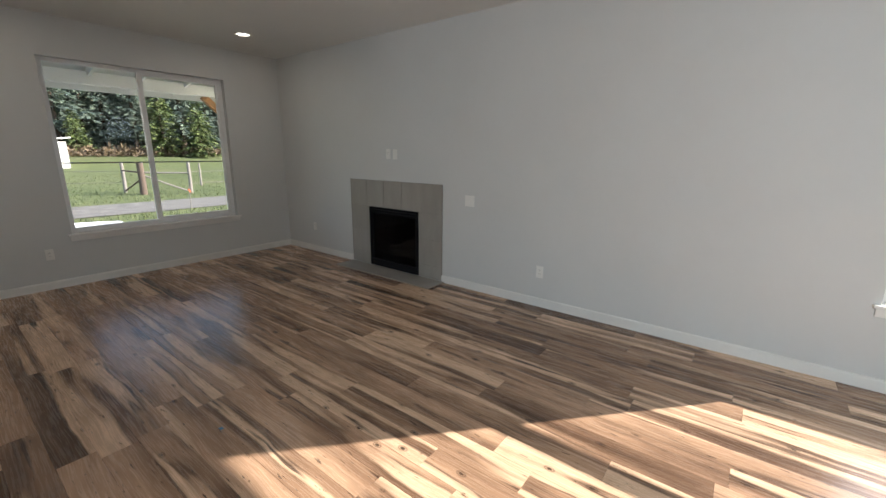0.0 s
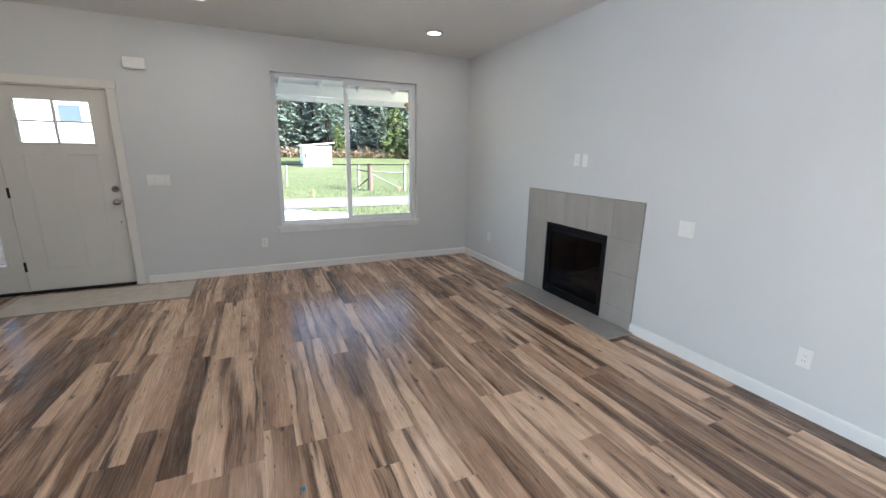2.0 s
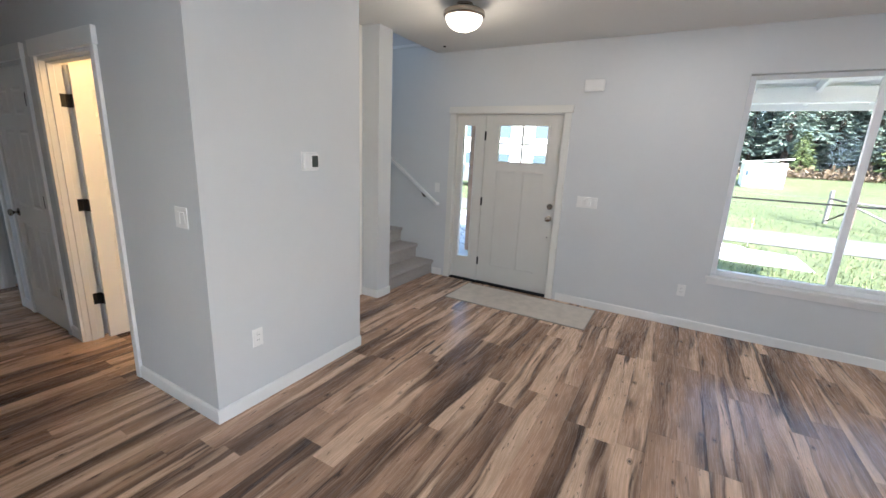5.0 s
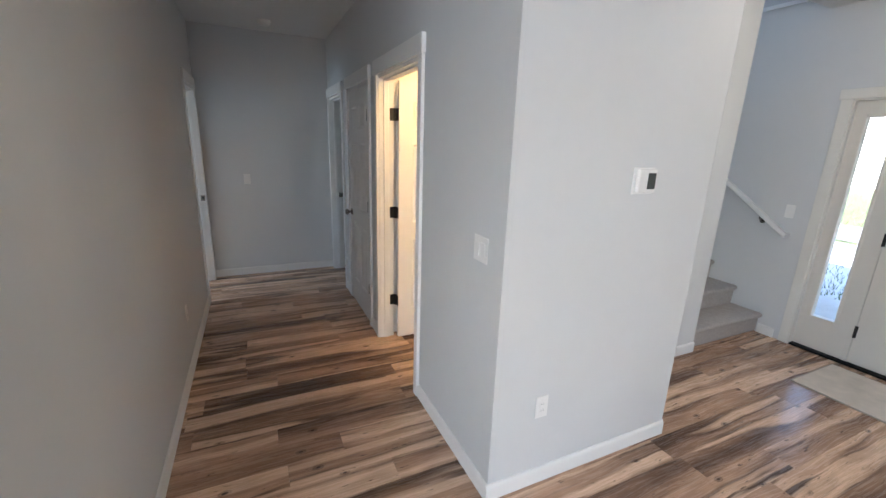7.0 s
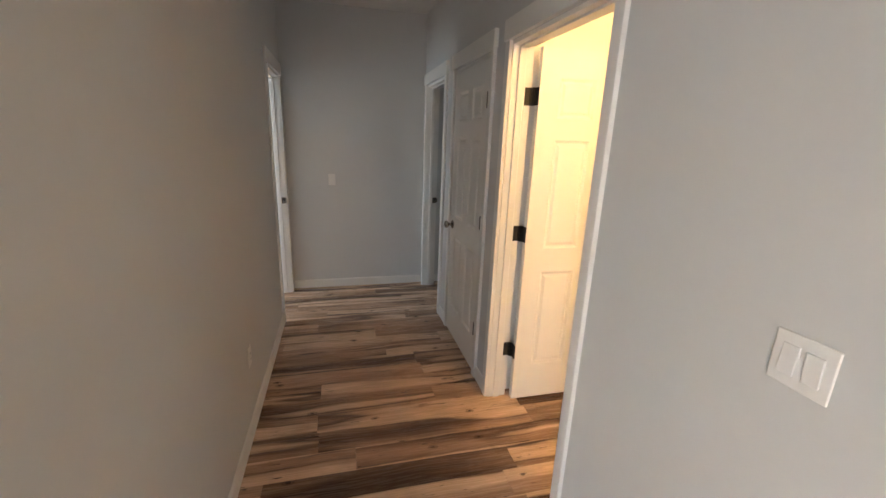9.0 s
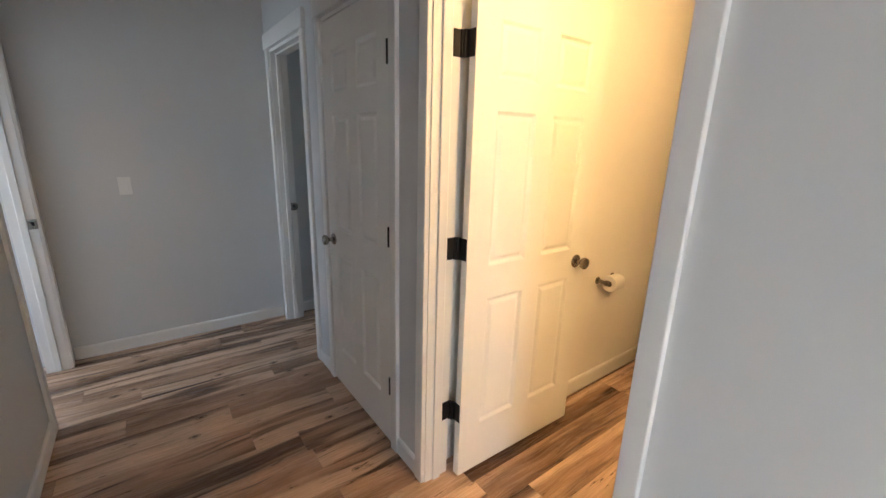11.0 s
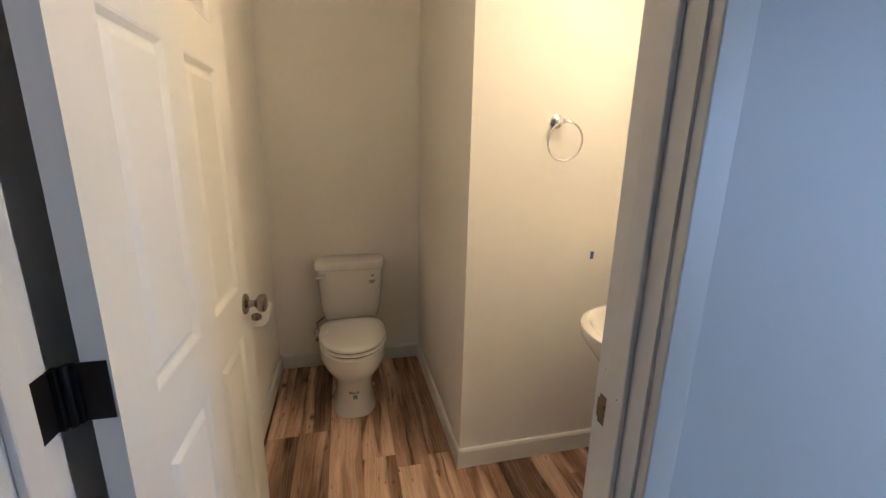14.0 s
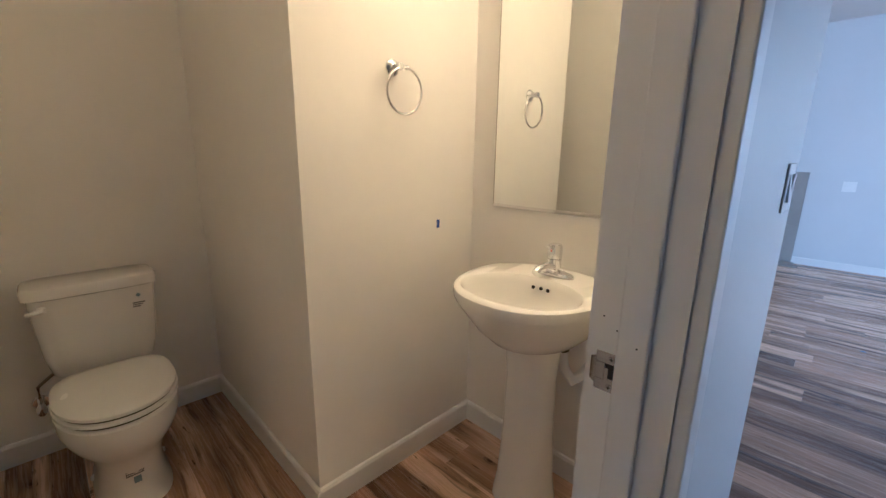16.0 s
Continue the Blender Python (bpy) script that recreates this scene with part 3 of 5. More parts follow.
def strike_plate(m, lip=-1, label="satin nickel strike plate with a latch hole and curved lip"):
    """A plate facing +y of its own; the lip curls away over the jamb's edge on the side given."""
    ob = thing("strike_plate", m, label, "strike plate")
    bm = joined(soft_box(-0.022, 0.022, 0, 0.002, -0.029, -0.0125, 0.0009, 1), soft_box(-0.022, 0.022, 0, 0.002, 0.0125, 0.029, 0.0009, 1), soft_box(-0.022, -0.009, 0, 0.002, -0.0125, 0.0125, 0.0006, 1), soft_box(0.0085, 0.022, 0, 0.002, -0.0125, 0.0125, 0.0006, 1))
    part("plate", bm, NICKEL, ob)
    part("latch_hole", boxes((-0.009, 0.0085, 0.0001, 0.0004, -0.0125, 0.0125)), DARK, ob)
    part("latch_cup", boxes((0.0035, 0.0085, 0.0004, 0.0012, -0.0125, 0.006), (-0.009, 0.0085, 0.0004, 0.0010, -0.0125, -0.009)), NICKEL, ob, "bright inner wall of the latch cup")
    arc = [(0.0, 0.0), (0.004, -0.0006), (0.008, -0.0022), (0.0115, -0.0050), (0.0135, -0.0090)]
    lo = []
    for a, d in arc:
        half = 0.021 - 0.5 * a
        x = lip * (0.0215 + a)
        lo.append([(x, d, -half), (x, d, half), (x, d + 0.002, half), (x, d + 0.002, -half)])
    part("lip", loft(lo), NICKEL, ob, smooth=True)
    for z in (-0.021, 0.021):
        part("screw", shifted(lathe([(0, 0.0), (0.0045, 0.0), (0.004, 0.0010), (0, 0.0013)], 14, "y"), Matrix.Translation((0, 0.002, z))), NICKEL, ob, smooth=True)
        part("screw_slot", joined(boxes((-0.0028, 0.0028, 0.0031, 0.0035, z - 0.0006, z + 0.0006)), boxes((-0.0006, 0.0006, 0.0031, 0.0036, z - 0.0028, z + 0.0028))), DARK, ob)
    return ob


strike_plate(pose(-2.3185, B1 - 0.0002, 0.960, 0, 0, 180), 1)
strike_plate(pose(-2.332, E0 + 0.0002, 0.955))
strike_plate(pose(XL + 0.02, L0 + 0.0002, 0.955), 1)
for x, y, z in ((-2.336, B1, 1.040), (-2.3165, B1, 1.024), (-2.286, B1 - 0.011, 1.012)):
    nh = thing("nail_hole", pose(x, y - 0.0002, z), "tiny unfilled nail hole in the white jamb", "nail hole")
    part("hole", lathe([(0, 0.0), (0.0013, 0.0), (0.0013, 0.0006), (0, 0.0006)], 10, "y"), DARK, nh)


# ---- windows ----
def window(name, m, w, z0, z1, label, hung=False):
    """Sliding window in local axes: x along the wall, y out of the room (wall face at 0), z up."""
    ob = thing(name, m, label, "window", kind="structure")
    f = 0.05
    d0, d1 = 0.075, 0.14
    h0, h1 = z0 + 0.001, z1
    part("window_frame", joined(soft_box(0, f, d0, d1, h0, h1), soft_box(w - f, w, d0, d1, h0, h1), soft_box(f, w - f, d0, d1, h0, h0 + f), soft_box(f, w - f, d0, d1, h1 - f * 0.8, h1)), VINYL, ob)
    zm = z0 + (0.503 if hung else 0.417) * (z1 - z0)
    if hung:
        part("meeting_rail", soft_box(f, w - f, d0 + 0.005, d1 - 0.01, zm - 0.035, zm + 0.035), VINYL, ob)
        for q0, q1 in ((h0 + f, zm - 0.035), (zm + 0.035, h1 - f * 0.8)):
            part("pane", boxes((f, w - f, 0.108, 0.114, q0, q1)), GLASS, ob).visible_shadow = False
        part("window_sill", soft_box(-0.035, w + 0.035, -0.03, 0.075, z0 - 0.022, z0 + 0.001, 0.004), TRIM, ob)
        part("apron", soft_box(-0.02, w + 0.02, -0.013, -0.0005, z0 - 0.075, z0 - 0.022, 0.003), TRIM, ob)
        return ob
    mid = w * 0.485
    part("meeting_stile", soft_box(mid - 0.022, mid + 0.03, d0 + 0.005, d1 - 0.01, h0 + f, h1 - f * 0.8), VINYL, ob)
    # the sliding sash stands proud
    s = 0.028
    a0, a1, c0, c1 = mid + 0.03, w - f, h0 + f, h1 - f * 0.8
    part("sash", joined(soft_box(a1 - s, a1, d0 + 0.008, d1 - 0.02, c0, c1), soft_box(a0, a1 - s, d0 + 0.008, d1 - 0.02, c0, c0 + s), soft_box(a0, a1 - s, d0 + 0.008, d1 - 0.02, c1 - s, c1)), VINYL, ob)
    for x0, x1 in ((f, mid - 0.022), (a0, a1 - s)):
        part("muntin", boxes((x0, x1, 0.105, 0.117, zm - 0.007, zm + 0.007)), DARKVINYL, ob, "thin grey muntin bar")
        for q0, q1 in ((c0, zm - 0.007), (zm + 0.007, c1)):
            p = part("pane", boxes((x0, x1, 0.108, 0.114, q0, q1)), GLASS, ob)
            p.visible_shadow = False
    part("lock", soft_box(mid - 0.01, mid + 0.018, d0 - 0.014, d0 + 0.006, zm - 0.03, zm + 0.03, 0.003), VINYL, ob)
    part("window_sill", soft_box(-0.035, w + 0.035, -0.03, 0.075, z0 - 0.022, z0 + 0.001, 0.004), TRIM, ob)
    part("apron", soft_box(-0.02, w + 0.02, -0.013, -0.0005, z0 - 0.075, z0 - 0.022, 0.003), TRIM, ob)
    return ob


DARKVINYL = surface("muntin_grey", (0.16, 0.16, 0.16), 0.4, vary=0.05)
window("window_1", pose(XF, W1[0], 0, 0, 0, 90), W1[1] - W1[0], W1[2], W1[3], "white vinyl sliding window with muntins over a painted sill")
window("window_2", pose(W2[0], YR, 0), W2[1] - W2[0], W2[2], W2[3], "white vinyl hung window in the sunlit side wall", hung=True)


# ---- doors ----
def six_panel(name, m, w, label, knob=True, h=2.045):
    """Moulded six-panel leaf: x from the hinge, y through the leaf (0 = seen face), z up."""
    ob = thing(name, m, label, "door", kind="structure")
    t = 0.035
    st, mid = 0.112, 0.10
    xs = [0, st, (w - mid) / 2, (w + mid) / 2, w - st, w]
    zs = [0, 0.235, 0.845, 0.985, 1.595, 1.70, 1.905, h]
    bm = bmesh.new()
    for a, b in ((0, 1), (2, 3), (4, 5)):
        box(bm, xs[a], xs[b], 0, t, 0, h)
    for a, b in ((1, 2), (3, 4)):
        for c, d in ((0, 1), (2, 3), (4, 5), (6, 7)):
            box(bm, xs[a], xs[b], 0, t, zs[c], zs[d])
        box(bm, xs[a], xs[b], 0.013, t - 0.013, zs[0] + 0.01, zs[7] - 0.01)
    part("slab", bm, DOOR, ob)
    for a, b in ((1, 2), (3, 4)):
        for c, d in ((1, 2), (3, 4), (5, 6)):
            x0, x1, z0, z1 = xs[a], xs[b], zs[c], zs[d]
            pm = bmesh.new()
            for f, s in ((0.0, 1), (t, -1)):
                rings = []
                for e, dy in ((0.0, 0.0004), (0.004, 0.0012), (0.015, 0.0098), (0.019, 0.0105), (0.023, 0.0100), (0.036, 0.0026), (0.040, 0.0020)):
                    rings.append([pm.verts.new((x, f + s * dy, z)) for x, z in ((x0 + e, z0 + e), (x1 - e, z0 + e), (x1 - e, z1 - e), (x0 + e, z1 - e))])
                for o, i in zip(rings, rings[1:]):
                    for k in range(4):
                        j = (k + 1) % 4
                        pm.faces.new((o[k], o[j], i[j], i[k]))
                pm.faces.new(rings[-1])
            bmesh.ops.recalc_face_normals(pm, faces=list(pm.faces))
            part("raised_panel", pm, DOOR, ob)
    if knob:
        door_knob(ob, w - 0.064, 0.0, 0.92, -1)
        door_knob(ob, w - 0.064, t, 0.92, 1)
    return ob


def door_knob(parent, x, y, z, n, mat=None):
    prof = [(0.0, 0.0), (0.033, 0.0), (0.033, 0.004), (0.026, 0.010), (0.012, 0.013), (0.011, 0.030), (0.018, 0.036), (0.027, 0.043), (0.0295, 0.052), (0.027, 0.061), (0.017, 0.066), (0.0, 0.067)]
    bm = lathe(prof, 28, "y")
    if n < 0:
        bm.transform(Matrix.Rotation(math.pi, 4, "Z"))
    bm.transform(Matrix.Translation((x, y, z)))
    return part("door_knob", bm, mat or NICKEL, parent, "satin nickel round knob on a rosette", smooth=True)


# powder room door, open wide beside the alcove wall
six_panel("door_1", pose(-2.374, -2.857, 0.012, 0, 0, 179.4), 0.762, "white six-panel interior door standing wide open")
for z in (0.335, 1.078, 1.822):
    hg = thing("hinge", pose(-2.363, B0 + 0.014, z), "black three-knuckle butt hinge, folded open", "hinge", "powder room door hinges")
    part("knuckle", lathe([(0, -0.046), (0.0045, -0.046), (0.0052, -0.044), (0.0052, 0.044), (0.0045, 0.046), (0, 0.046)], 14), HINGE, hg, smooth=True)
    part("jamb_leaf", joined(soft_box(0.0095, 0.042, -0.0138, -0.0115, -0.045, 0.045, 0.0009, 1), boxes((-0.001, 0.011, -0.0138, -0.0045, -0.045, 0.045))), HINGE, hg)
    part("door_leaf", joined(soft_box(-0.0105, -0.0083, 0.008, 0.046, -0.045, 0.045, 0.0009, 1), boxes((-0.0100, -0.0030, -0.002, 0.010, -0.045, 0.045))), HINGE, hg)
# closed closet door
HY = 0.035
cd = six_panel("door_2", pose(XH + 0.008 - HY, C1 - 0.003, 0.012, 0, 0, -90), C1 - C0 - 0.006, "closed white six-panel closet door")
for z in (0.325, 1.066, 1.81):
    part("hinge", shifted(lathe([(0, -0.045), (0.0065, -0.045), (0.0065, 0.045), (0, 0.045)], 12), Matrix.Translation((0.006, HY + 0.006, z))), HINGE, cd, "black hinge knuckle", smooth=True)
    part("hinge_leaf", boxes((-0.0025, 0.016, HY + 0.0005, HY + 0.003, z - 0.045, z + 0.045)), HINGE, cd, "black hinge leaf edge")

# entry door with sidelight
door = thing("door_3", pose(XF - 0.04, 0, 0), "off-white craftsman entry door with a four-pane glass lite, closed", "entry door", kind="structure")
y0, y1 = -1.125, -0.222
ly0, ly1, lz0, lz1 = -0.957, -0.386, 1.517, 1.915
pz0, pz1 = 0.24, 1.40
py = (y0 + 0.168, -0.725, -0.630, y1 - 0.164)
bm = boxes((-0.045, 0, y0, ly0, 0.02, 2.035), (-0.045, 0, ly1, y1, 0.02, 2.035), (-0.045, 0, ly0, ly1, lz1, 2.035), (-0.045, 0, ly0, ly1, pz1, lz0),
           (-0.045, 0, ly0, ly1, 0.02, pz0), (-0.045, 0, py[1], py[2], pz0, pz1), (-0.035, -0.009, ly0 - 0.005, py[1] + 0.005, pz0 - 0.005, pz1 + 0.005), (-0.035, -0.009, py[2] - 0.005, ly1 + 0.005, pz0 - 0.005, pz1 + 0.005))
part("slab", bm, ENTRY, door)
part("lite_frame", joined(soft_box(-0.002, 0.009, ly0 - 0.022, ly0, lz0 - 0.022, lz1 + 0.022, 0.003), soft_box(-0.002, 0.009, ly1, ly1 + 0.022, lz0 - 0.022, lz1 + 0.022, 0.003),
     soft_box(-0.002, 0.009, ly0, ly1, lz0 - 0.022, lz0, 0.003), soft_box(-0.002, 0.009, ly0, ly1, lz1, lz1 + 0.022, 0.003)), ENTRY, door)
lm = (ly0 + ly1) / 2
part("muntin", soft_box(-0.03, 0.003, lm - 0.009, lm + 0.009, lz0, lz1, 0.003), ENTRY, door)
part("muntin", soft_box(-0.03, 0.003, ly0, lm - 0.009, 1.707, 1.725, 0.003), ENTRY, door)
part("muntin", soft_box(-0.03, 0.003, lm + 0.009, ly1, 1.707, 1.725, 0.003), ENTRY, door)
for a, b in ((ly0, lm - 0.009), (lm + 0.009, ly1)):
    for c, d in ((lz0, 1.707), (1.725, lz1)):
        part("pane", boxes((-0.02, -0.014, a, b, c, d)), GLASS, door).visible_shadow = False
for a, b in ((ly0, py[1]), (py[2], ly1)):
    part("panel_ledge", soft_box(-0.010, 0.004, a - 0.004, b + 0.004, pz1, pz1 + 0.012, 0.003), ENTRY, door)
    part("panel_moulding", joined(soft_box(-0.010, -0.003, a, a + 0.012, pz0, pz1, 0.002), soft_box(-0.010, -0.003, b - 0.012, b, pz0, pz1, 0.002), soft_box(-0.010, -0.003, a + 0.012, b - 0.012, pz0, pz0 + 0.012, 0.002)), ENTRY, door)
kb = door_knob(door, 0, 0, 0.0, 1)
kb.matrix_basis = pose(0, -0.282, 0.913, 0, 0, -90)
part("deadbolt", shifted(lathe([(0, 0), (0.033, 0), (0.033, 0.008), (0.028, 0.013), (0.010, 0.014), (0.008, 0.022), (0, 0.022)], 24, "x"), Matrix.Translation((0, -0.282, 1.049))), NICKEL, door, "satin nickel deadbolt rose", smooth=True)
part("thumb_turn", soft_box(0.018, 0.030, -0.296, -0.268, 1.044, 1.054, 0.003), NICKEL, door)
part("door_viewer", shifted(lathe([(0, 0), (0.008, 0), (0.008, 0.004), (0, 0.005)], 14, "x"), Matrix.Translation((0, -0.278, 0.70))), NICKEL, door, "small round metal button", smooth=True)
part("sweep", boxes((-0.045, 0.004, y0, y1, 0.004, 0.022)), RUBBER, door, "black rubber sweep")
for z in (0.28, 1.03, 1.80):
    part("hinge", joined(shifted(lathe([(0, -0.05), (0.007, -0.05), (0.007, 0.05), (0, 0.05)], 12), Matrix.Translation((0.006, y0 - 0.003, z))), boxes((-0.001, 0.002, y0 - 0.003, y0 + 0.010, z - 0.05, z + 0.05))), HINGE, door, "black hinge", smooth=True)
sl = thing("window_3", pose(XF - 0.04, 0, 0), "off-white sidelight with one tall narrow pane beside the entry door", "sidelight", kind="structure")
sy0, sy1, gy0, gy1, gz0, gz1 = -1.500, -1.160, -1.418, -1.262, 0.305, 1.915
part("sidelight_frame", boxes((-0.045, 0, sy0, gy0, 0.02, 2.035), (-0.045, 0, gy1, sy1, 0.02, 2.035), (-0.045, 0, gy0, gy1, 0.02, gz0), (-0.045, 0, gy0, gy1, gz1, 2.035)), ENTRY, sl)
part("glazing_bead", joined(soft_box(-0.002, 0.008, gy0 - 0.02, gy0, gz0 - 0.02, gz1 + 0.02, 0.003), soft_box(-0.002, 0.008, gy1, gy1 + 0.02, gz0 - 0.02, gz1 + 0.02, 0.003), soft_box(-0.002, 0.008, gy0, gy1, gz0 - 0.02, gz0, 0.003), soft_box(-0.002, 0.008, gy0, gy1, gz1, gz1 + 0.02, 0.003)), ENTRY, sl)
part("pane", boxes((-0.02, -0.014, gy0, gy1, gz0, gz1)), GLASS, sl).visible_shadow = False
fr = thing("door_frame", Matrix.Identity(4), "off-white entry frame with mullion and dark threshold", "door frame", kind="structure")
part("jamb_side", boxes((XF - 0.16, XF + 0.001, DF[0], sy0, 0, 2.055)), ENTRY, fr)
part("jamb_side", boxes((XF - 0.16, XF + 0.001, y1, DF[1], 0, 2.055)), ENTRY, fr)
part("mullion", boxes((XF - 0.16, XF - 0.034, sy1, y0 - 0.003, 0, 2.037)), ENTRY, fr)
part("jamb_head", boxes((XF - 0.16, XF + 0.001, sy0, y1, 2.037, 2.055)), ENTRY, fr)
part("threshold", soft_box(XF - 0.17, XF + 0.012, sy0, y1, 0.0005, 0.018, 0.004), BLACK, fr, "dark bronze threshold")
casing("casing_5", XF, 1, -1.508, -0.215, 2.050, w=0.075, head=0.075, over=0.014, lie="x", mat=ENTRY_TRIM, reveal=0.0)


# ---- stairs ----
stairs = thing("stairs", Matrix.Identity(4), "straight flight of stairs covered in beige grey carpet", "stairs", kind="structure")
RISE, RUN, SX0, SX1 = 0.186, 0.258, XF + 0.002, -4.589
for i in range(14):
    ya = -1.775 - RUN * i
    yb = ya - RUN
    z0, z1 = RISE * i, RISE * (i + 1)
    prof = [(yb - 0.02, z0 + 0.003 if i == 0 else z0 - 0.02), (ya - 0.006, z0 + 0.003 if i == 0 else z0 - 0.02), (ya, z0 + 0.02), (ya + 0.002, z1 - 0.055), (ya + 0.022, z1 - 0.040), (ya + 0.030, z1 - 0.022), (ya + 0.024, z1 - 0.006), (ya + 0.008, z1), (yb - 0.02, z1)]
    part("step", loft([[(SX0, y, z) for y, z in prof], [(SX1, y, z) for y, z in prof]]), CARPET, stairs, smooth=True)
rail = thing("handrail", pose(XF, 0, 0), "white painted wooden handrail on brackets climbing the stair wall", "handrail")
SL = RISE / RUN
ra, rb = Vector((0.062, -1.70, 0.945)), Vector((0.062, -4.6, 0.945 + 2.9 * SL))
d = (rb - ra).normalized()
u = Vector((1, 0, 0))
v = d.cross(u)
ring = [(0.024, 0.0), (0.022, 0.014), (0.012, 0.021), (-0.012, 0.021), (-0.022, 0.014), (-0.024, 0.0), (-0.02, -0.018), (0.02, -0.018)]
part("rail", loft([[ra + u * a - v * b for a, b in ring], [rb + u * a - v * b for a, b in ring]]), TRIM, rail, smooth=True)
part("rail_return", soft_box(0.0, 0.086, -1.722, -1.694, 0.928, 0.964, 0.006), TRIM, rail)
for s in (0.28, 1.5, 2.7):
    c = ra + (rb - ra) * (s / 3.6)
    part("bracket", joined(tube([(0.0, c.y, c.z - 0.075), (0.035, c.y, c.z - 0.07), (0.060, c.y, c.z - 0.045), (0.062, c.y, c.z - 0.015)], 0.007, 8), shifted(lathe([(0, 0), (0.024, 0), (0.022, 0.006), (0, 0.007)], 16, "x"), Matrix.Translation((0.0, c.y, c.z - 0.075)))), NICKEL, rail, smooth=True)

# ---- fireplace ----
fp = thing("fireplace_surround", pose(0, YR, 0), "grey porcelain tile surround set flat on the wall round the firebox", "fireplace surround", kind="structure")
SX, TW, TOP = -4.018, 0.3030, 1.107
part("grout_bed", boxes((SX + 0.002, FX0, -0.006, -0.0005, 0.012, TOP - 0.002), (FX1, SX + 5 * TW - 0.002, -0.006, -0.0005, 0.012, TOP - 0.002), (FX0, FX1, -0.006, -0.0005, FZ1, TOP - 0.002)), TILE_GROUT, fp)
g = 0.0016
tl = [(SX + i * TW, SX + (i + 1) * TW, FZ1 + 0.001, TOP) for i in range(5)]
for a, b in ((SX, FX0), (FX1, SX + 5 * TW)):
    tl += [(a, b, 0.472, FZ1 + 0.001), (a, b, 0.168, 0.472), (a, b, 0.013, 0.168)]
for a, b, c, d2 in tl:
    part("tile", soft_box(a + g, b - g, -0.012, -0.001, c + g, d2 - g, 0.0012, 1), TILE, fp)
part("edge_trim", joined(boxes((SX - 0.003, SX - 0.0002, -0.013, -0.0005, 0.012, TOP + 0.003)), boxes((SX + 5 * TW + 0.0002, SX + 5 * TW + 0.003, -0.013, -0.0005, 0.012, TOP + 0.003)), boxes((SX - 0.0002, SX + 5 * TW + 0.0002, -0.013, -0.0005, TOP + 0.0002, TOP + 0.003))), TILE_GROUT, fp, "slim grey tile edge")
he = thing("hearth", pose(0, 0, 0), "flush grey tile hearth in front of the fireplace", "hearth", kind="structure")
part("grout_bed", boxes((-4.03, -2.47, 3.592, YR - 0.013, 0.0005, 0.007)), TILE_GROUT, he)
for i in range(5):
    a = -4.03 + i * 0.312
    part("tile", soft_box(a + g, a + 0.312 - g, 3.593, YR - 0.014, 0.001, 0.0115, 0.0015, 1), TILE, he)
part("edge_trim", joined(boxes((-4.036, -2.464, 3.584, 3.5915, 0.0005, 0.012)), boxes((-4.036, -4.0305, 3.5915, YR - 0.014, 0.0005, 0.012)), boxes((-2.4695, -2.464, 3.5915, YR - 0.014, 0.0005, 0.012))), MAT_EDGE, he, "brown metal edge strip")
fb = thing("gas_fireplace", pose(0, YR, 0), "black direct-vent gas fireplace with glass front and ceramic logs, unlit", "fireplace")
i0, i1, k0, k1 = FX0 + 0.002, FX1 - 0.002, FZ0 + 0.002, FZ1 - 0.002
part("firebox", boxes((i0, i1, 0.42, 0.43, k0, k1), (i0, i0 + 0.01, 0.0, 0.42, k0, k1), (i1 - 0.01, i1, 0.0, 0.42, k0, k1), (i0 + 0.01, i1 - 0.01, 0, 0.42, k0, k0 + 0.01), (i0 + 0.01, i1 - 0.01, 0, 0.42, k1 - 0.01, k1)), SOOT, fb)
fw = 0.03
part("face_frame", joined(soft_box(i0, i0 + fw, -0.022, 0.02, k0, k1, 0.003), soft_box(i1 - fw, i1, -0.022, 0.02, k0, k1, 0.003), soft_box(i0 + fw, i1 - fw, -0.022, 0.02, k0, k0 + 0.055, 0.003), soft_box(i0 + fw, i1 - fw, -0.026, 0.02, k1 - 0.022, k1, 0.003)), BLACK, fb)
part("toe_strip", soft_box(i0 - 0.004, i1 + 0.004, -0.013, -0.0008, 0.0122, k0 + 0.001, 0.001, 1), BLACK, fb)
part("louver", soft_box(i0 + fw, i1 - fw, -0.018, 0.02, k1 - 0.058, k1 - 0.030, 0.003), BLACK, fb)
part("louver", soft_box(i0 + fw, i1 - fw, -0.006, 0.02, k1 - 0.083, k1 - 0.064, 0.003), BLACK, fb)
part("inner_frame", soft_box(i0 + fw, i0 + fw + 0.025, -0.008, 0.02, k0 + 0.055, k1 - 0.085, 0.003), BLACK, fb)
part("inner_frame", (soft_box(i1 - fw - 0.025, i1 - fw, -0.008, 0.02, k0 + 0.055, k1 - 0.085, 0.003)), BLACK, fb)
part("glass_front", boxes((i0 + fw + 0.02, i1 - fw - 0.02, 0.008, 0.013, k0 + 0.05, k1 - 0.08)), SMOKED, fb)
part("badge", soft_box(i0 + 0.05, i0 + 0.075, -0.0235, -0.0215, k0 + 0.02, k0 + 0.026, 0.0008, 1), NICKEL, fb, "tiny plain metal badge")
rnd = random.Random(4)
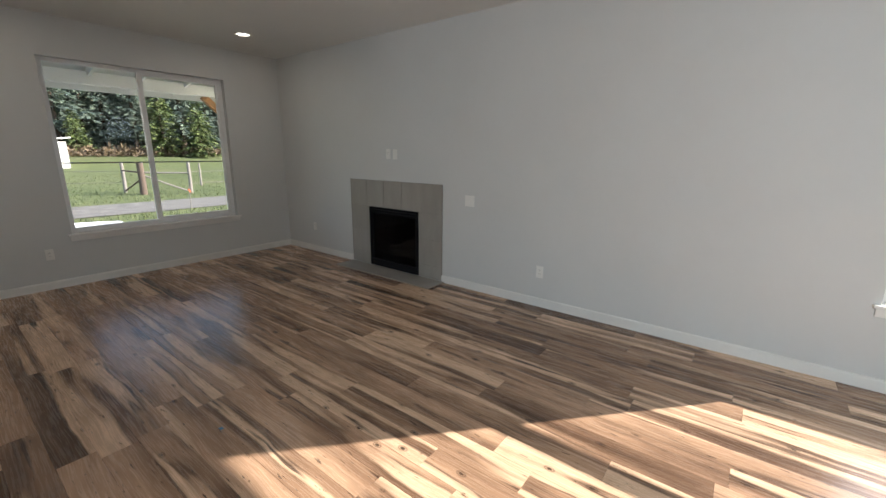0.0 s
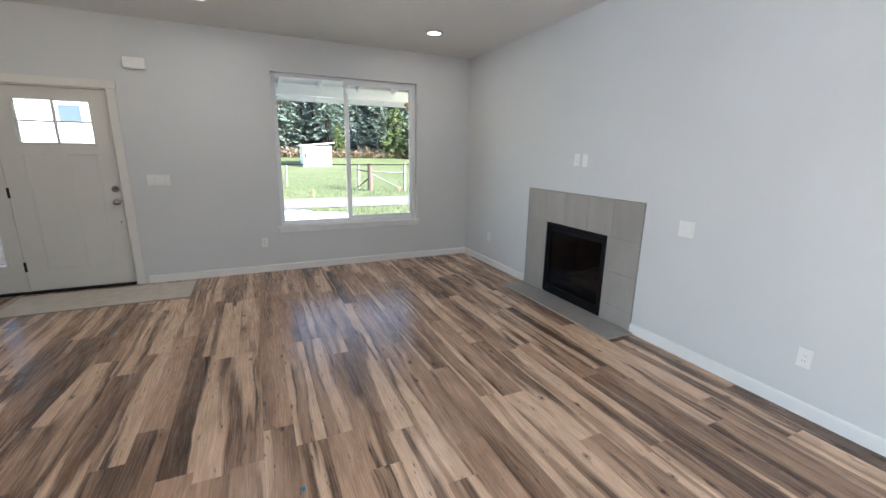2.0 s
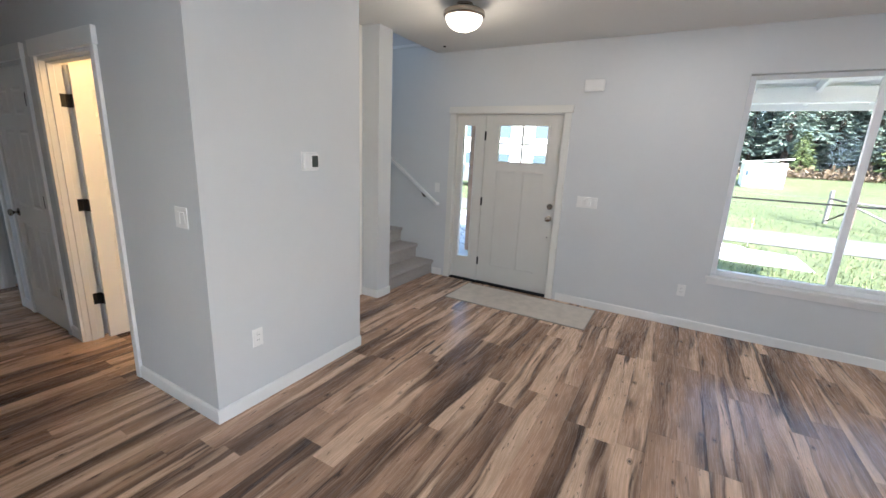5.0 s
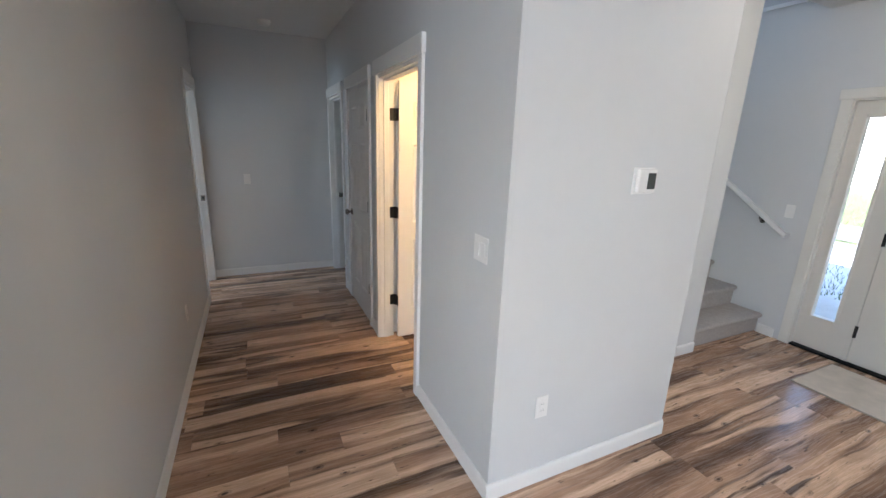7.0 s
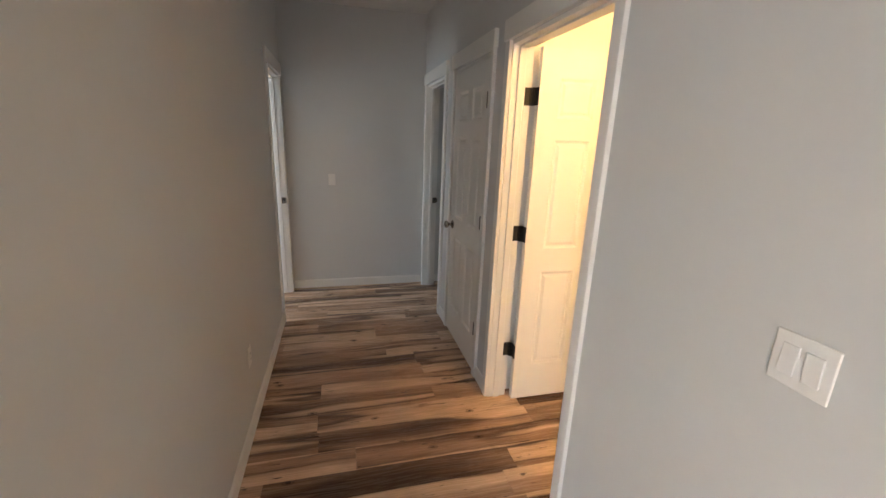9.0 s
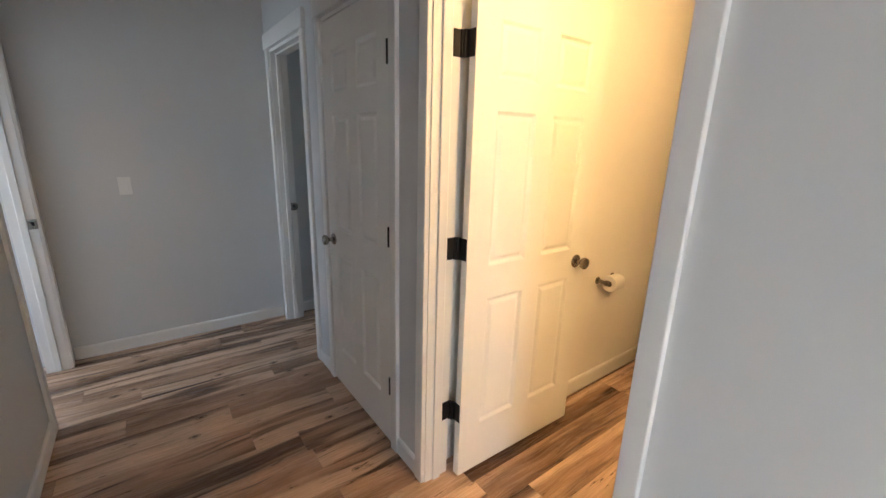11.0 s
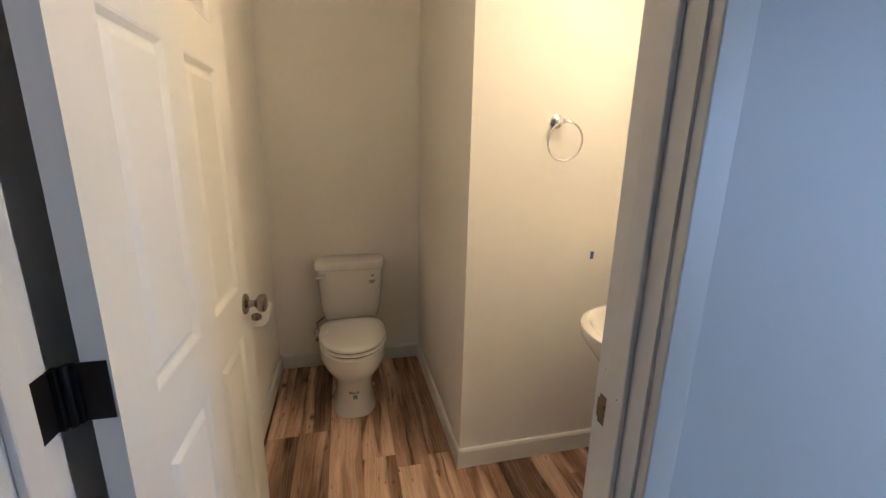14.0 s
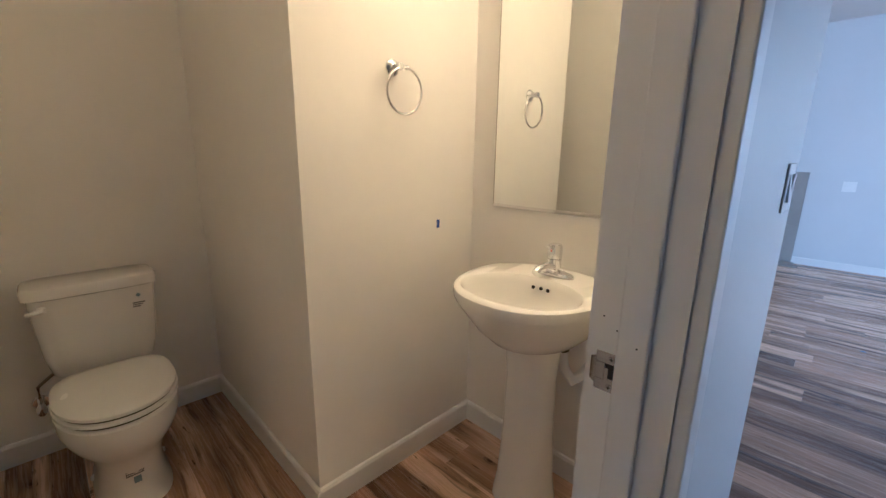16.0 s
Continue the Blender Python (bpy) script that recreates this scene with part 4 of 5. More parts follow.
for (xa, ya, za, xb, yb, zb, r) in ((-3.50, 0.20, 0.17, -3.02, 0.22, 0.17, 0.045), (-3.45, 0.12, 0.235, -3.16, 0.26, 0.30, 0.036), (-3.30, 0.25, 0.24, -2.98, 0.13, 0.22, 0.038), (-3.42, 0.30, 0.20, -3.10, 0.34, 0.19, 0.05), (-3.26, 0.16, 0.30, -3.12, 0.24, 0.38, 0.028)):
    pts, rs = [], []
    for j in range(9):
        s = j / 8
        pts.append((xa + (xb - xa) * s + rnd.uniform(-0.008, 0.008), ya + (yb - ya) * s + rnd.uniform(-0.01, 0.01), za + (zb - za) * s + rnd.uniform(-0.012, 0.012)))
        rs.append(r * rnd.uniform(0.8, 1.15))
    part("log", tube(pts, rs, 10), LOG, fb, "pale ceramic log", smooth=True)
part("burner_tray", boxes((-3.56, -2.96, 0.08, 0.40, k0 + 0.011, 0.13)), SOOT, fb)
solid("wall_chase", boxes((FX0 - 0.1, FX1 + 0.1, YR + 0.45, YR + 0.55, 0, 1.4), (FX0 - 0.1, FX0 - 0.02, YR + 0.16, YR + 0.45, 0, 1.4), (FX1 + 0.02, FX1 + 0.1, YR + 0.16, YR + 0.45, 0, 1.4), (FX0 - 0.1, FX1 + 0.1, YR + 0.16, YR + 0.55, 1.4, 1.5)), SIDING, "boxed chase outside behind the fireplace", "wall", "structure")


# ---- plates, boxes and lamps ----
def plate(kind, m, gangs=1, label=""):
    """Wall plate facing -y of its own, centred at the origin on the wall face."""
    w = 0.070 + 0.046 * (gangs - 1)
    ob = thing({"switch": "light_switch", "outlet": "wall_outlet", "blank": "cover_plate"}[kind], m, label or {"switch": "white rocker light switch plate", "outlet": "white duplex wall outlet", "blank": "blank white cover plate"}[kind], {"switch": "light switch", "outlet": "outlet", "blank": "cover plate"}[kind])
    part("plate", soft_box(-w / 2, w / 2, -0.006, -0.0003, -0.0575, 0.0575, 0.003), PLATE, ob)
    for i in range(gangs):
        x = -0.023 * (gangs - 1) + 0.046 * i
        if kind == "switch":
            b = soft_box(x - 0.0165, x + 0.0165, -0.010, -0.005, -0.033, 0.033, 0.002)
            b.transform(Matrix.Translation((0, -0.0075, 0)) @ Matrix.Rotation(radians(4 if i % 2 else -4), 4, "X") @ Matrix.Translation((0, 0.0075, 0)))
            part("rocker", b, PLATE, ob)
        elif kind == "outlet":
            part("receptacle", soft_box(x - 0.0165, x + 0.0165, -0.0085, -0.005, -0.033, 0.033, 0.002), PLATE, ob)
            for z in (-0.018, 0.014):
                for s in (-0.0065, 0.0065):
                    part("slot", boxes((x + s - 0.001, x + s + 0.001, -0.0089, -0.0080, z - 0.001, z + 0.008)), DARK, ob)
    return ob


plate("switch", pose(XF, 0.118, 1.14, 0, 0, 90), 4, "white four-gang rocker switch plate beside the entry door")
plate("outlet", pose(XF, 1.112, 0.373, 0, 0, 90))
plate("switch", pose(XF, -1.735, 1.15, 0, 0, 90), 1)
plate("outlet", pose(-3.322, YR, 1.428), 1, "white outlet plate above the fireplace")
plate("blank", pose(-3.212, YR, 1.424), 1, "white cable cover plate above the fireplace")
plate("switch", pose(-2.143, YR, 0.961), 2, "white two-gang rocker switch beside the fireplace")
plate("outlet", pose(-1.32, YR, 0.346))
plate("outlet", pose(-4.875, YR, 0.376))
plate("outlet", pose(-2.51, YS, 0.435, 0, 0, 180))
plate("switch", pose(XH, -1.335, 1.185, 0, 0, 90), 2, "white two-gang rocker switch in the hall")
plate("switch", pose(-1.29, YE, 1.148, 0, 0, 180))
plate("outlet", pose(XL, -2.96, 0.42, 0, 0, -90))

th = thing("thermostat", pose(-2.948, YS, 1.492, 0, 0, 180), "white wall thermostat with a small dark display on a square backplate", "thermostat")
part("backplate", soft_box(-0.058, 0.074, -0.007, -0.0003, -0.060, 0.060, 0.003), PLATE, th)
part("body", soft_box(-0.046, 0.070, -0.026, -0.007, -0.053, 0.053, 0.007, 3), PLATE, th)
part("display", soft_box(0.010, 0.060, -0.0275, -0.0255, -0.036, 0.036, 0.002), SCREEN, th, "dark grey display")
ch = thing("door_chime", pose(XF, 0.057, 2.305, 0, 0, 90), "white plastic door chime box high on the wall", "door chime")
part("base", soft_box(-0.086, 0.086, -0.012, -0.0003, -0.049, 0.049, 0.003), PLATE, ch)
part("cover", soft_box(-0.096, 0.096, -0.048, -0.012, -0.055, 0.055, 0.010, 3), PLATE, ch, smooth=True)


def downlight(x, y):
    ob = thing("downlight", pose(x, y, H), "lit round white recessed downlight in the ceiling", "downlight", "ceiling downlights")
    part("trim_ring", lathe([(0.070, -0.001), (0.098, -0.001), (0.099, -0.006), (0.094, -0.011), (0.074, -0.008), (0.070, -0.004), (0.070, -0.001)], 36), PLATE, ob, smooth=True)
    part("lens", lathe([(0.0, -0.0015), (0.070, -0.0015), (0.070, -0.004), (0.0, -0.004)], 36), CAN_GLOW, ob, "glowing white lens")
    lamp("downlight_light", "AREA", look((x, y, H - 0.014), (x, y, 0)), 1.0, (1.0, 0.93, 0.84), size=0.13)


downlight(-4.678, 2.968)
downlight(-4.64, 0.745)
dm = thing("flush_mount_light", pose(-4.22, -0.755, H), "lit flush-mount ceiling light with frosted dome and metal pan", "ceiling light")
part("canopy", lathe([(0, -0.0003), (0.065, -0.0003), (0.065, -0.018), (0.03, -0.026), (0.03, -0.05), (0, -0.05)], 32), NICKEL, dm, "brushed metal canopy", smooth=True)
part("pan", lathe([(0, -0.040), (0.150, -0.052), (0.163, -0.062), (0.165, -0.092), (0.156, -0.104), (0.144, -0.104), (0, -0.10)], 44), NICKEL, dm, "brushed metal pan", smooth=True)
part("dome", lathe([(0.148, -0.102), (0.146, -0.120), (0.133, -0.148), (0.105, -0.174), (0.065, -0.193), (0.018, -0.202), (0, -0.202)], 44), DOME_GLOW, dm, "glowing frosted glass dome", smooth=True)
part("finial", lathe([(0, -0.202), (0.010, -0.203), (0.012, -0.209), (0.006, -0.216), (0, -0.217)], 16), NICKEL, dm, smooth=True)
lamp("flush_mount_bulb", "POINT", pose(-4.22, -0.755, H - 0.33), 1.3, (1.0, 0.84, 0.62), radius=0.09)
sm = thing("smoke_detector", pose(-1.57, -4.66, H), "round white smoke detector on the hall ceiling", "smoke detector")
part("base", lathe([(0, -0.0003), (0.068, -0.0003), (0.070, -0.008), (0.066, -0.012), (0, -0.012)], 32), PLATE, sm, smooth=True)
part("cover", lathe([(0.060, -0.012), (0.058, -0.030), (0.045, -0.040), (0.02, -0.044), (0, -0.044)], 32), PLATE, sm, smooth=True)

pl = thing("ceiling_plug", pose(-5.31, -1.57, H), "tiny dark plug in the ceiling near the stairs", "plug")
part("cap", lathe([(0, -0.0003), (0.014, -0.0003), (0.013, -0.008), (0, -0.010)], 16), BLACK, pl, smooth=True)

mt = thing("door_mat", pose(0, 0, 0), "long beige woven mat lying at the entry door", "door mat")
part("mat_body", soft_box(-5.46, -4.87, -1.155, 0.36, 0.0004, 0.009, 0.003, 1), MAT, mt)
part("binding", joined(boxes((-5.467, -5.4605, -1.16, 0.367, 0.0004, 0.0095)), boxes((-4.8695, -4.862, -1.16, 0.367, 0.0004, 0.0095)), boxes((-5.4605, -4.8695, -1.162, -1.1555, 0.0004, 0.0095)), boxes((-5.4605, -4.8695, 0.3605, 0.367, 0.0004, 0.0095))), MAT_EDGE, mt, "stitched edge binding")


# ---- powder room ----
def oval(cx, cy, z, rx, ry, k=32, front=1.0, power=2.0, back=None):
    """A ring: superellipse round (cx, cy), its front half (towards +x) drawn out."""
    pts = []
    for i in range(k):
        a = 2 * math.pi * i / k
        c, s = math.cos(a), math.sin(a)
        pw = back if back and c < 0 else power
        x = math.copysign(abs(c) ** (2 / pw), c) * rx * (front if c > 0 else 1.0)
        y = math.copysign(abs(s) ** (2 / pw), s) * ry
        pts.append((cx + x, cy + y, z))
    return pts


to = thing("toilet", pose(-4.322, -2.517, 0), "white two-piece toilet with closed lid and small stickers", "toilet")
tank = [oval(0.105, 0, z, rx, ry, 36, 1.0, 5) for z, rx, ry in ((0.385, 0.070, 0.145), (0.40, 0.080, 0.162), (0.47, 0.088, 0.178), (0.60, 0.092, 0.188), (0.715, 0.095, 0.194))]
part("tank", loft(tank), CHINA, to, smooth=True)
lid = [oval(0.105, 0, z, rx, ry, 36, 1.0, 5.5) for z, rx, ry in ((0.712, 0.096, 0.196), (0.716, 0.104, 0.206), (0.748, 0.105, 0.207), (0.758, 0.099, 0.201), (0.762, 0.085, 0.188))]
part("tank_lid", loft(lid), CHINA, to, smooth=True)
bowl = [oval(cx, 0, z * 0.966 + 0.00002, rx, ry, 36, f, p) for z, cx, rx, ry, f, p in (
    (0.0005, 0.38, 0.24, 0.118, 0.92, 3.0), (0.02, 0.38, 0.236, 0.114, 0.92, 3.0), (0.06, 0.38, 0.225, 0.104, 0.90, 2.8), (0.13, 0.38, 0.215, 0.100, 0.92, 2.6), (0.19, 0.385, 0.215, 0.108, 0.96, 2.5),
    (0.235, 0.395, 0.215, 0.130, 1.04, 2.3), (0.272, 0.405, 0.214, 0.156, 1.14, 2.2), (0.305, 0.41, 0.210, 0.172, 1.21, 2.1), (0.335, 0.41, 0.206, 0.179, 1.245, 2.1), (0.383, 0.41, 0.203, 0.181, 1.26, 2.1), (0.391, 0.41, 0.196, 0.175, 1.26, 2.1), (0.3935, 0.41, 0.18, 0.165, 1.26, 2.1))]
part("bowl", loft(bowl), CHINA, to, smooth=True)
part("tank_shelf", soft_box(0.03, 0.26, -0.115, 0.115, 0.33, 0.386, 0.015, 3), CHINA, to, smooth=True)
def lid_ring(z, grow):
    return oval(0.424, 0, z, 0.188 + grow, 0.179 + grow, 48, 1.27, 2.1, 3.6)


part("seat", loft([lid_ring(z, q) for z, q in ((0.3865, -0.040), (0.3885, -0.006), (0.3910, 0.002), (0.4000, 0.002), (0.4030, -0.003), (0.4045, -0.012))]), SEAT, to, smooth=True)
part("lid", loft([lid_ring(z, q) for z, q in ((0.4100, -0.012), (0.4105, -0.006), (0.4130, -0.001), (0.4240, -0.001), (0.4300, -0.009), (0.4340, -0.038), (0.4350, -0.108))]), SEAT, to, smooth=True)
# dark rings painted in for the shade between lid, seat and bowl
part("lid_gap_shade", loft([lid_ring(z, -0.0075) for z in (0.4035, 0.4108)]), DARK, to, "dark ring painted as the shade between seat and lid", smooth=True)
part("bowl_gap_shade", loft([lid_ring(z, -0.009) for z in (0.3770, 0.3890)]), DARK, to, "dark ring painted as the shade under the seat", smooth=True)
for s in (-0.075, 0.075):
    part("seat_hinge", soft_box(0.205, 0.245, s - 0.018, s + 0.018, 0.378, 0.412, 0.006, 2), SEAT, to, smooth=True)
part("flush_lever", joined(soft_box(0.192, 0.206, -0.168, -0.142, 0.668, 0.692, 0.004), tube([(0.207, -0.150, 0.681), (0.213, -0.172, 0.679), (0.212, -0.196, 0.675)], [0.008, 0.0085, 0.007], 10)), CHINA, to, smooth=True)
part("sticker", shifted(boxes((0, 0.0007, -0.0115, 0.0115, -0.0115, 0.0115)), pose(0.2005, 0.130, 0.674, 45)), SEAT, to, "small pale diamond sticker")
part("sticker_mark", shifted(boxes((0, 0.0006, -0.0065, 0.0065, -0.0065, 0.0065)), pose(0.2013, 0.130, 0.674, 45)), STICKER, to, "dark blue mark on the sticker")
for k in range(3):
    part("printed_bar", boxes((0.1995, 0.2010, 0.108, 0.150 - 0.008 * k, 0.640 - 0.008 * k, 0.644 - 0.008 * k)), INK, to, "grey bar of small print")
part("sticker", boxes((0.5785, 0.581, -0.01, 0.012, 0.10, 0.125)), STICKER, to, "small sticker on the pedestal")
for k in range(3):
    part("printed_bar", boxes((0.573, 0.5815, -0.030, 0.022, 0.150 - 0.008 * k, 0.154 - 0.008 * k)), INK, to, "grey bar of small print")
for s in (-0.098, 0.098):
    part("bolt_cap", shifted(lathe([(0, 0), (0.014, 0.0), (0.013, 0.012), (0.006, 0.018), (0, 0.018)], 16), Matrix.Translation((0.33, s * 1.1, 0.018))), CHINA, to, smooth=True)
va = thing("supply_valve", pose(XTB, -2.735, 0.235), "chrome angle stop valve with an oval handle on the wall", "valve")
part("escutcheon", lathe([(0, 0.0003), (0.030, 0.0003), (0.026, 0.006), (0.010, 0.008), (0, 0.008)], 24, "x"), CHROME, va, smooth=True)
part("valve_body", joined(tube([(0.006, 0, 0), (0.065, 0, 0)], 0.010, 12), tube([(0.055, 0, 0), (0.055, 0, 0.045)], 0.009, 12)), CHROME, va, smooth=True)
part("handle", lathe([(0, 0.064), (0.012, 0.064), (0.026, 0.068), (0.027, 0.080), (0.012, 0.087), (0, 0.087)], 24, "x", 0.6), CHROME, va, smooth=True)
part("supply_hose", tube([(0.055, 0, 0.04), (0.057, 0.002, 0.09), (0.075, 0.03, 0.12), (0.10, 0.06, 0.152)], 0.006, 10), NICKEL, va, smooth=True)

tp = thing("toilet_paper_holder", pose(-3.575, YAL, 0.712), "satin nickel toilet paper holder on the wall", "paper holder")
for s in (-0.075, 0.075):
    part("post", joined(lathe([(0, 0.0003), (0.022, 0.0003), (0.022, 0.006), (0.012, 0.010), (0.010, 0.045), (0.015, 0.052), (0.018, 0.062), (0.015, 0.072), (0, 0.075)], 20, "y")), NICKEL, tp, smooth=True, m=pose(s, 0, 0))
part("roller", tube([(-0.072, 0.062, 0), (0.072, 0.062, 0)], 0.007, 10), NICKEL, tp, smooth=True)
ro = thing("toilet_paper_roll", pose(-3.575, YAL + 0.062, 0.702), "white roll of toilet paper on its holder", "toilet paper")
part("paper", lathe([(0.019, -0.05), (0.047, -0.05), (0.0485, -0.047), (0.0485, 0.047), (0.047, 0.05), (0.019, 0.05), (0.019, -0.05)], 36, "x"), PAPER, ro, smooth=True)
part("core", lathe([(0.0175, -0.049), (0.0188, -0.049), (0.0188, 0.049), (0.0175, 0.049), (0.0175, -0.049)], 24, "x"), MAT, ro, "brown cardboard core", smooth=True)

tr = thing("towel_ring", pose(XRI, -1.718, 1.530), "chrome towel ring hanging on the wall", "towel ring")
part("rose", lathe([(0, 0.0003), (0.027, 0.0003), (0.027, 0.006), (0.020, 0.012), (0.011, 0.016), (0.010, 0.034), (0.014, 0.040), (0.012, 0.050), (0, 0.052)], 26, "x"), CHROME, tr, smooth=True)
part("pin", joined(tube([(0.040, 0.0, 0.0), (0.040, 0.030, 0.0)], 0.0055, 12), shifted(lathe([(0, -0.006), (0.007, -0.005), (0.009, 0.0), (0.007, 0.005), (0, 0.006)], 16, "y"), Matrix.Translation((0.040, 0.033, 0)))), CHROME, tr, smooth=True)
part("ring", tube([(0.042 + 0.004 * math.cos(2 * math.pi * i / 48), 0.020 + 0.073 * math.sin(2 * math.pi * i / 48), -0.075 + 0.073 * math.cos(2 * math.pi * i / 48)) for i in range(48)], 0.0042, 10, True), CHROME, tr, smooth=True)
TAPEXY = (-1.882, 1.155)
solid("tape_scrap", soft_box(TAPEXY[0] - 0.013, TAPEXY[0] + 0.012, TAPEXY[1] - 0.009, TAPEXY[1] + 0.009, 0.0004, 0.001, 0.0001, 1), TAPE, "scrap of blue painter's tape on the floor", "tape")
solid("tape_scrap", soft_box(XRI + 0.0003, XRI + 0.0008, -1.504, -1.488, 0.965, 0.998, 0.0001, 1), WALLTAPE, "scrap of blue painter's tape stuck to the wall", "tape")

mi = thing("mirror", pose(-3.147, YS2 - 0.0078, 1.058, 0, 0, 0.6), "frameless wall mirror with a slim metal bottom channel over the sink", "mirror")
part("glass", boxes((0, 0.70, -0.007, -0.002, 0, 1.0)), MIRROR, mi)
part("bottom_channel", soft_box(0, 0.70, -0.011, -0.0003, -0.008, 0.004, 0.001, 1), CHROME, mi)
part("edge", boxes((-0.003, -0.0002, -0.0075, -0.0015, 0, 1.0)), NICKEL, mi)
part("edge", boxes((0.7002, 0.703, -0.0075, -0.0015, 0, 1.0)), NICKEL, mi)

# pedestal sink, back against the wall under the mirror
CXS = -2.808
sk = thing("pedestal_sink", pose(CXS, YS2, 0), "white pedestal sink with an oval basin", "sink")


def rim(z, w, depth, k=40, back=0.0, power=2.6):
    pts = []
    for i in range(k):
        a = 2 * math.pi * i / k
        c, s = math.cos(a), math.sin(a)
        x = math.copysign(abs(c) ** (2 / power), c) * w
        y = math.copysign(abs(s) ** (2 / power), s)
        y = -back - depth * (0.38 + 0.62 * (-y)) if y < 0 else -back - depth * 0.38 * (1 - y)
        pts.append((x, y, z))
    return pts


outer = [rim(z, w, d3, 48, b, p) for z, w, d3, b, p in ((0.635, 0.105, 0.23, 0.08, 2.0), (0.66, 0.145, 0.30, 0.065, 2.0), (0.71, 0.195, 0.385, 0.035, 2.0), (0.765, 0.232, 0.45, 0.008, 2.1), (0.808, 0.249, 0.486, 0.001, 2.2), (0.828, 0.252, 0.492, 0.001, 2.2), (0.842, 0.250, 0.489, 0.001, 2.2), (0.848, 0.240, 0.476, 0.006, 2.2))]


def basin_ring(z, w, dy, cy, k=48):
    return [(w * math.cos(2 * math.pi * i / k), cy + dy * math.sin(2 * math.pi * i / k), z) for i in range(k)]


inner = [basin_ring(z, w, dy, cy) for z, w, dy, cy in ((0.847, 0.206, 0.152, -0.308), (0.842, 0.200, 0.147, -0.308), (0.825, 0.192, 0.139, -0.307), (0.79, 0.176, 0.125, -0.305), (0.75, 0.146, 0.102, -0.30), (0.715, 0.09, 0.062, -0.29), (0.706, 0.022, 0.02, -0.28))]
part("basin", loft(outer + inner), CHINA, sk, smooth=True)
ped = [oval(0, -0.195, z, rx, ry, 32, 1, 2.6) for z, rx, ry in ((0.0005, 0.112, 0.100), (0.02, 0.110, 0.098), (0.10, 0.098, 0.086), (0.30, 0.086, 0.076), (0.50, 0.082, 0.074), (0.62, 0.090, 0.084), (0.675, 0.102, 0.10))]
part("pedestal", loft(ped), CHINA, sk, smooth=True)
for x in (-0.028, 0.0, 0.028):
    part("overflow_hole", shifted(lathe([(0, 0), (0.0062, 0), (0.0062, 0.003), (0, 0.003)], 14, "y"), pose(x, -0.1710 - 0.0035 * (x != 0), 0.815, 20, 0, 180)), DARK, sk, "dark round overflow hole")
part("drain", shifted(lathe([(0, 0), (0.021, 0), (0.021, 0.003), (0.012, 0.006), (0, 0.006)], 20), Matrix.Translation((0, -0.28, 0.706))), CHROME, sk, smooth=True)
fa = thing("faucet", pose(CXS, YS2 - 0.098, 0.848), "chrome single-lever centre-set basin faucet", "faucet")
part("base_plate", loft([[(0.076 * math.copysign(abs(math.cos(t)) ** 0.8, math.cos(t)) * q, 0.026 * math.sin(t) * q, z) for t in [2 * math.pi * i / 32 for i in range(32)]] for z, q in ((0.0, 1.0), (0.008, 1.0), (0.014, 0.93), (0.018, 0.7))]), CHROME, fa, smooth=True)
part("body", lathe([(0.024, 0.014), (0.023, 0.05), (0.0245, 0.058), (0.0245, 0.060), (0, 0.060)], 26), CHROME, fa, smooth=True)
part("spout", tube([(0, -0.012, 0.030), (0, -0.06, 0.040), (0, -0.10, 0.038), (0, -0.116, 0.030)], [0.018, 0.016, 0.0145, 0.0135], 16), CHROME, fa, smooth=True)
part("lever_cap", lathe([(0.0245, 0.062), (0.0255, 0.085), (0.024, 0.105), (0.018, 0.112), (0, 0.113)], 26), CHROME, fa, "domed chrome lever cap", smooth=True)
part("lever", soft_box(-0.010, 0.010, -0.045, -0.01, 0.100, 0.110, 0.004, 2), CHROME, fa, smooth=True)
part("indicator", soft_box(-0.003, 0.003, -0.0262, -0.0245, 0.088, 0.094, 0.001, 1), ORANGE, fa, "tiny red temperature mark")
tr2 = thing("sink_trap", pose(CXS + 0.10, YS2, 0.60), "white plastic trap and chrome stop valve under the sink", "trap")
part("trap_pipe", tube([(-0.05, -0.10, 0.02), (-0.03, -0.10, -0.08), (0.0, -0.09, -0.12), (0.02, -0.06, -0.10), (0.02, -0.002, -0.09)], 0.020, 12), VINYL, tr2, smooth=True)
part("slip_nut", shifted(lathe([(0.020, -0.012), (0.029, -0.012), (0.029, 0.012), (0.020, 0.012)], 10), Matrix.Translation((-0.045, -0.10, 0.0))), BLACK, tr2, "black slip nut")
part("stop_valve", joined(tube([(0.11, -0.001, 0.03), (0.11, -0.055, 0.03)], 0.010, 10), tube([(0.11, -0.05, 0.03), (0.11, -0.05, 0.09)], 0.006, 8)), CHROME, tr2, smooth=True)
part("valve_handle", shifted(lathe([(0, 0), (0.020, 0), (0.020, 0.012), (0, 0.014)], 16, "y"), pose(0.11, -0.055, 0.03, 0, 0, 180)), CHROME, tr2, smooth=True)

VX = -2.66
vl = thing("vanity_light", pose(VX, YS2, 2.16), "lit wall light bar with warm glass shades above the mirror", "wall light")
part("bar", soft_box(-0.20, 0.20, -0.03, -0.0003, -0.04, 0.04, 0.008, 2), NICKEL, vl, smooth=True)
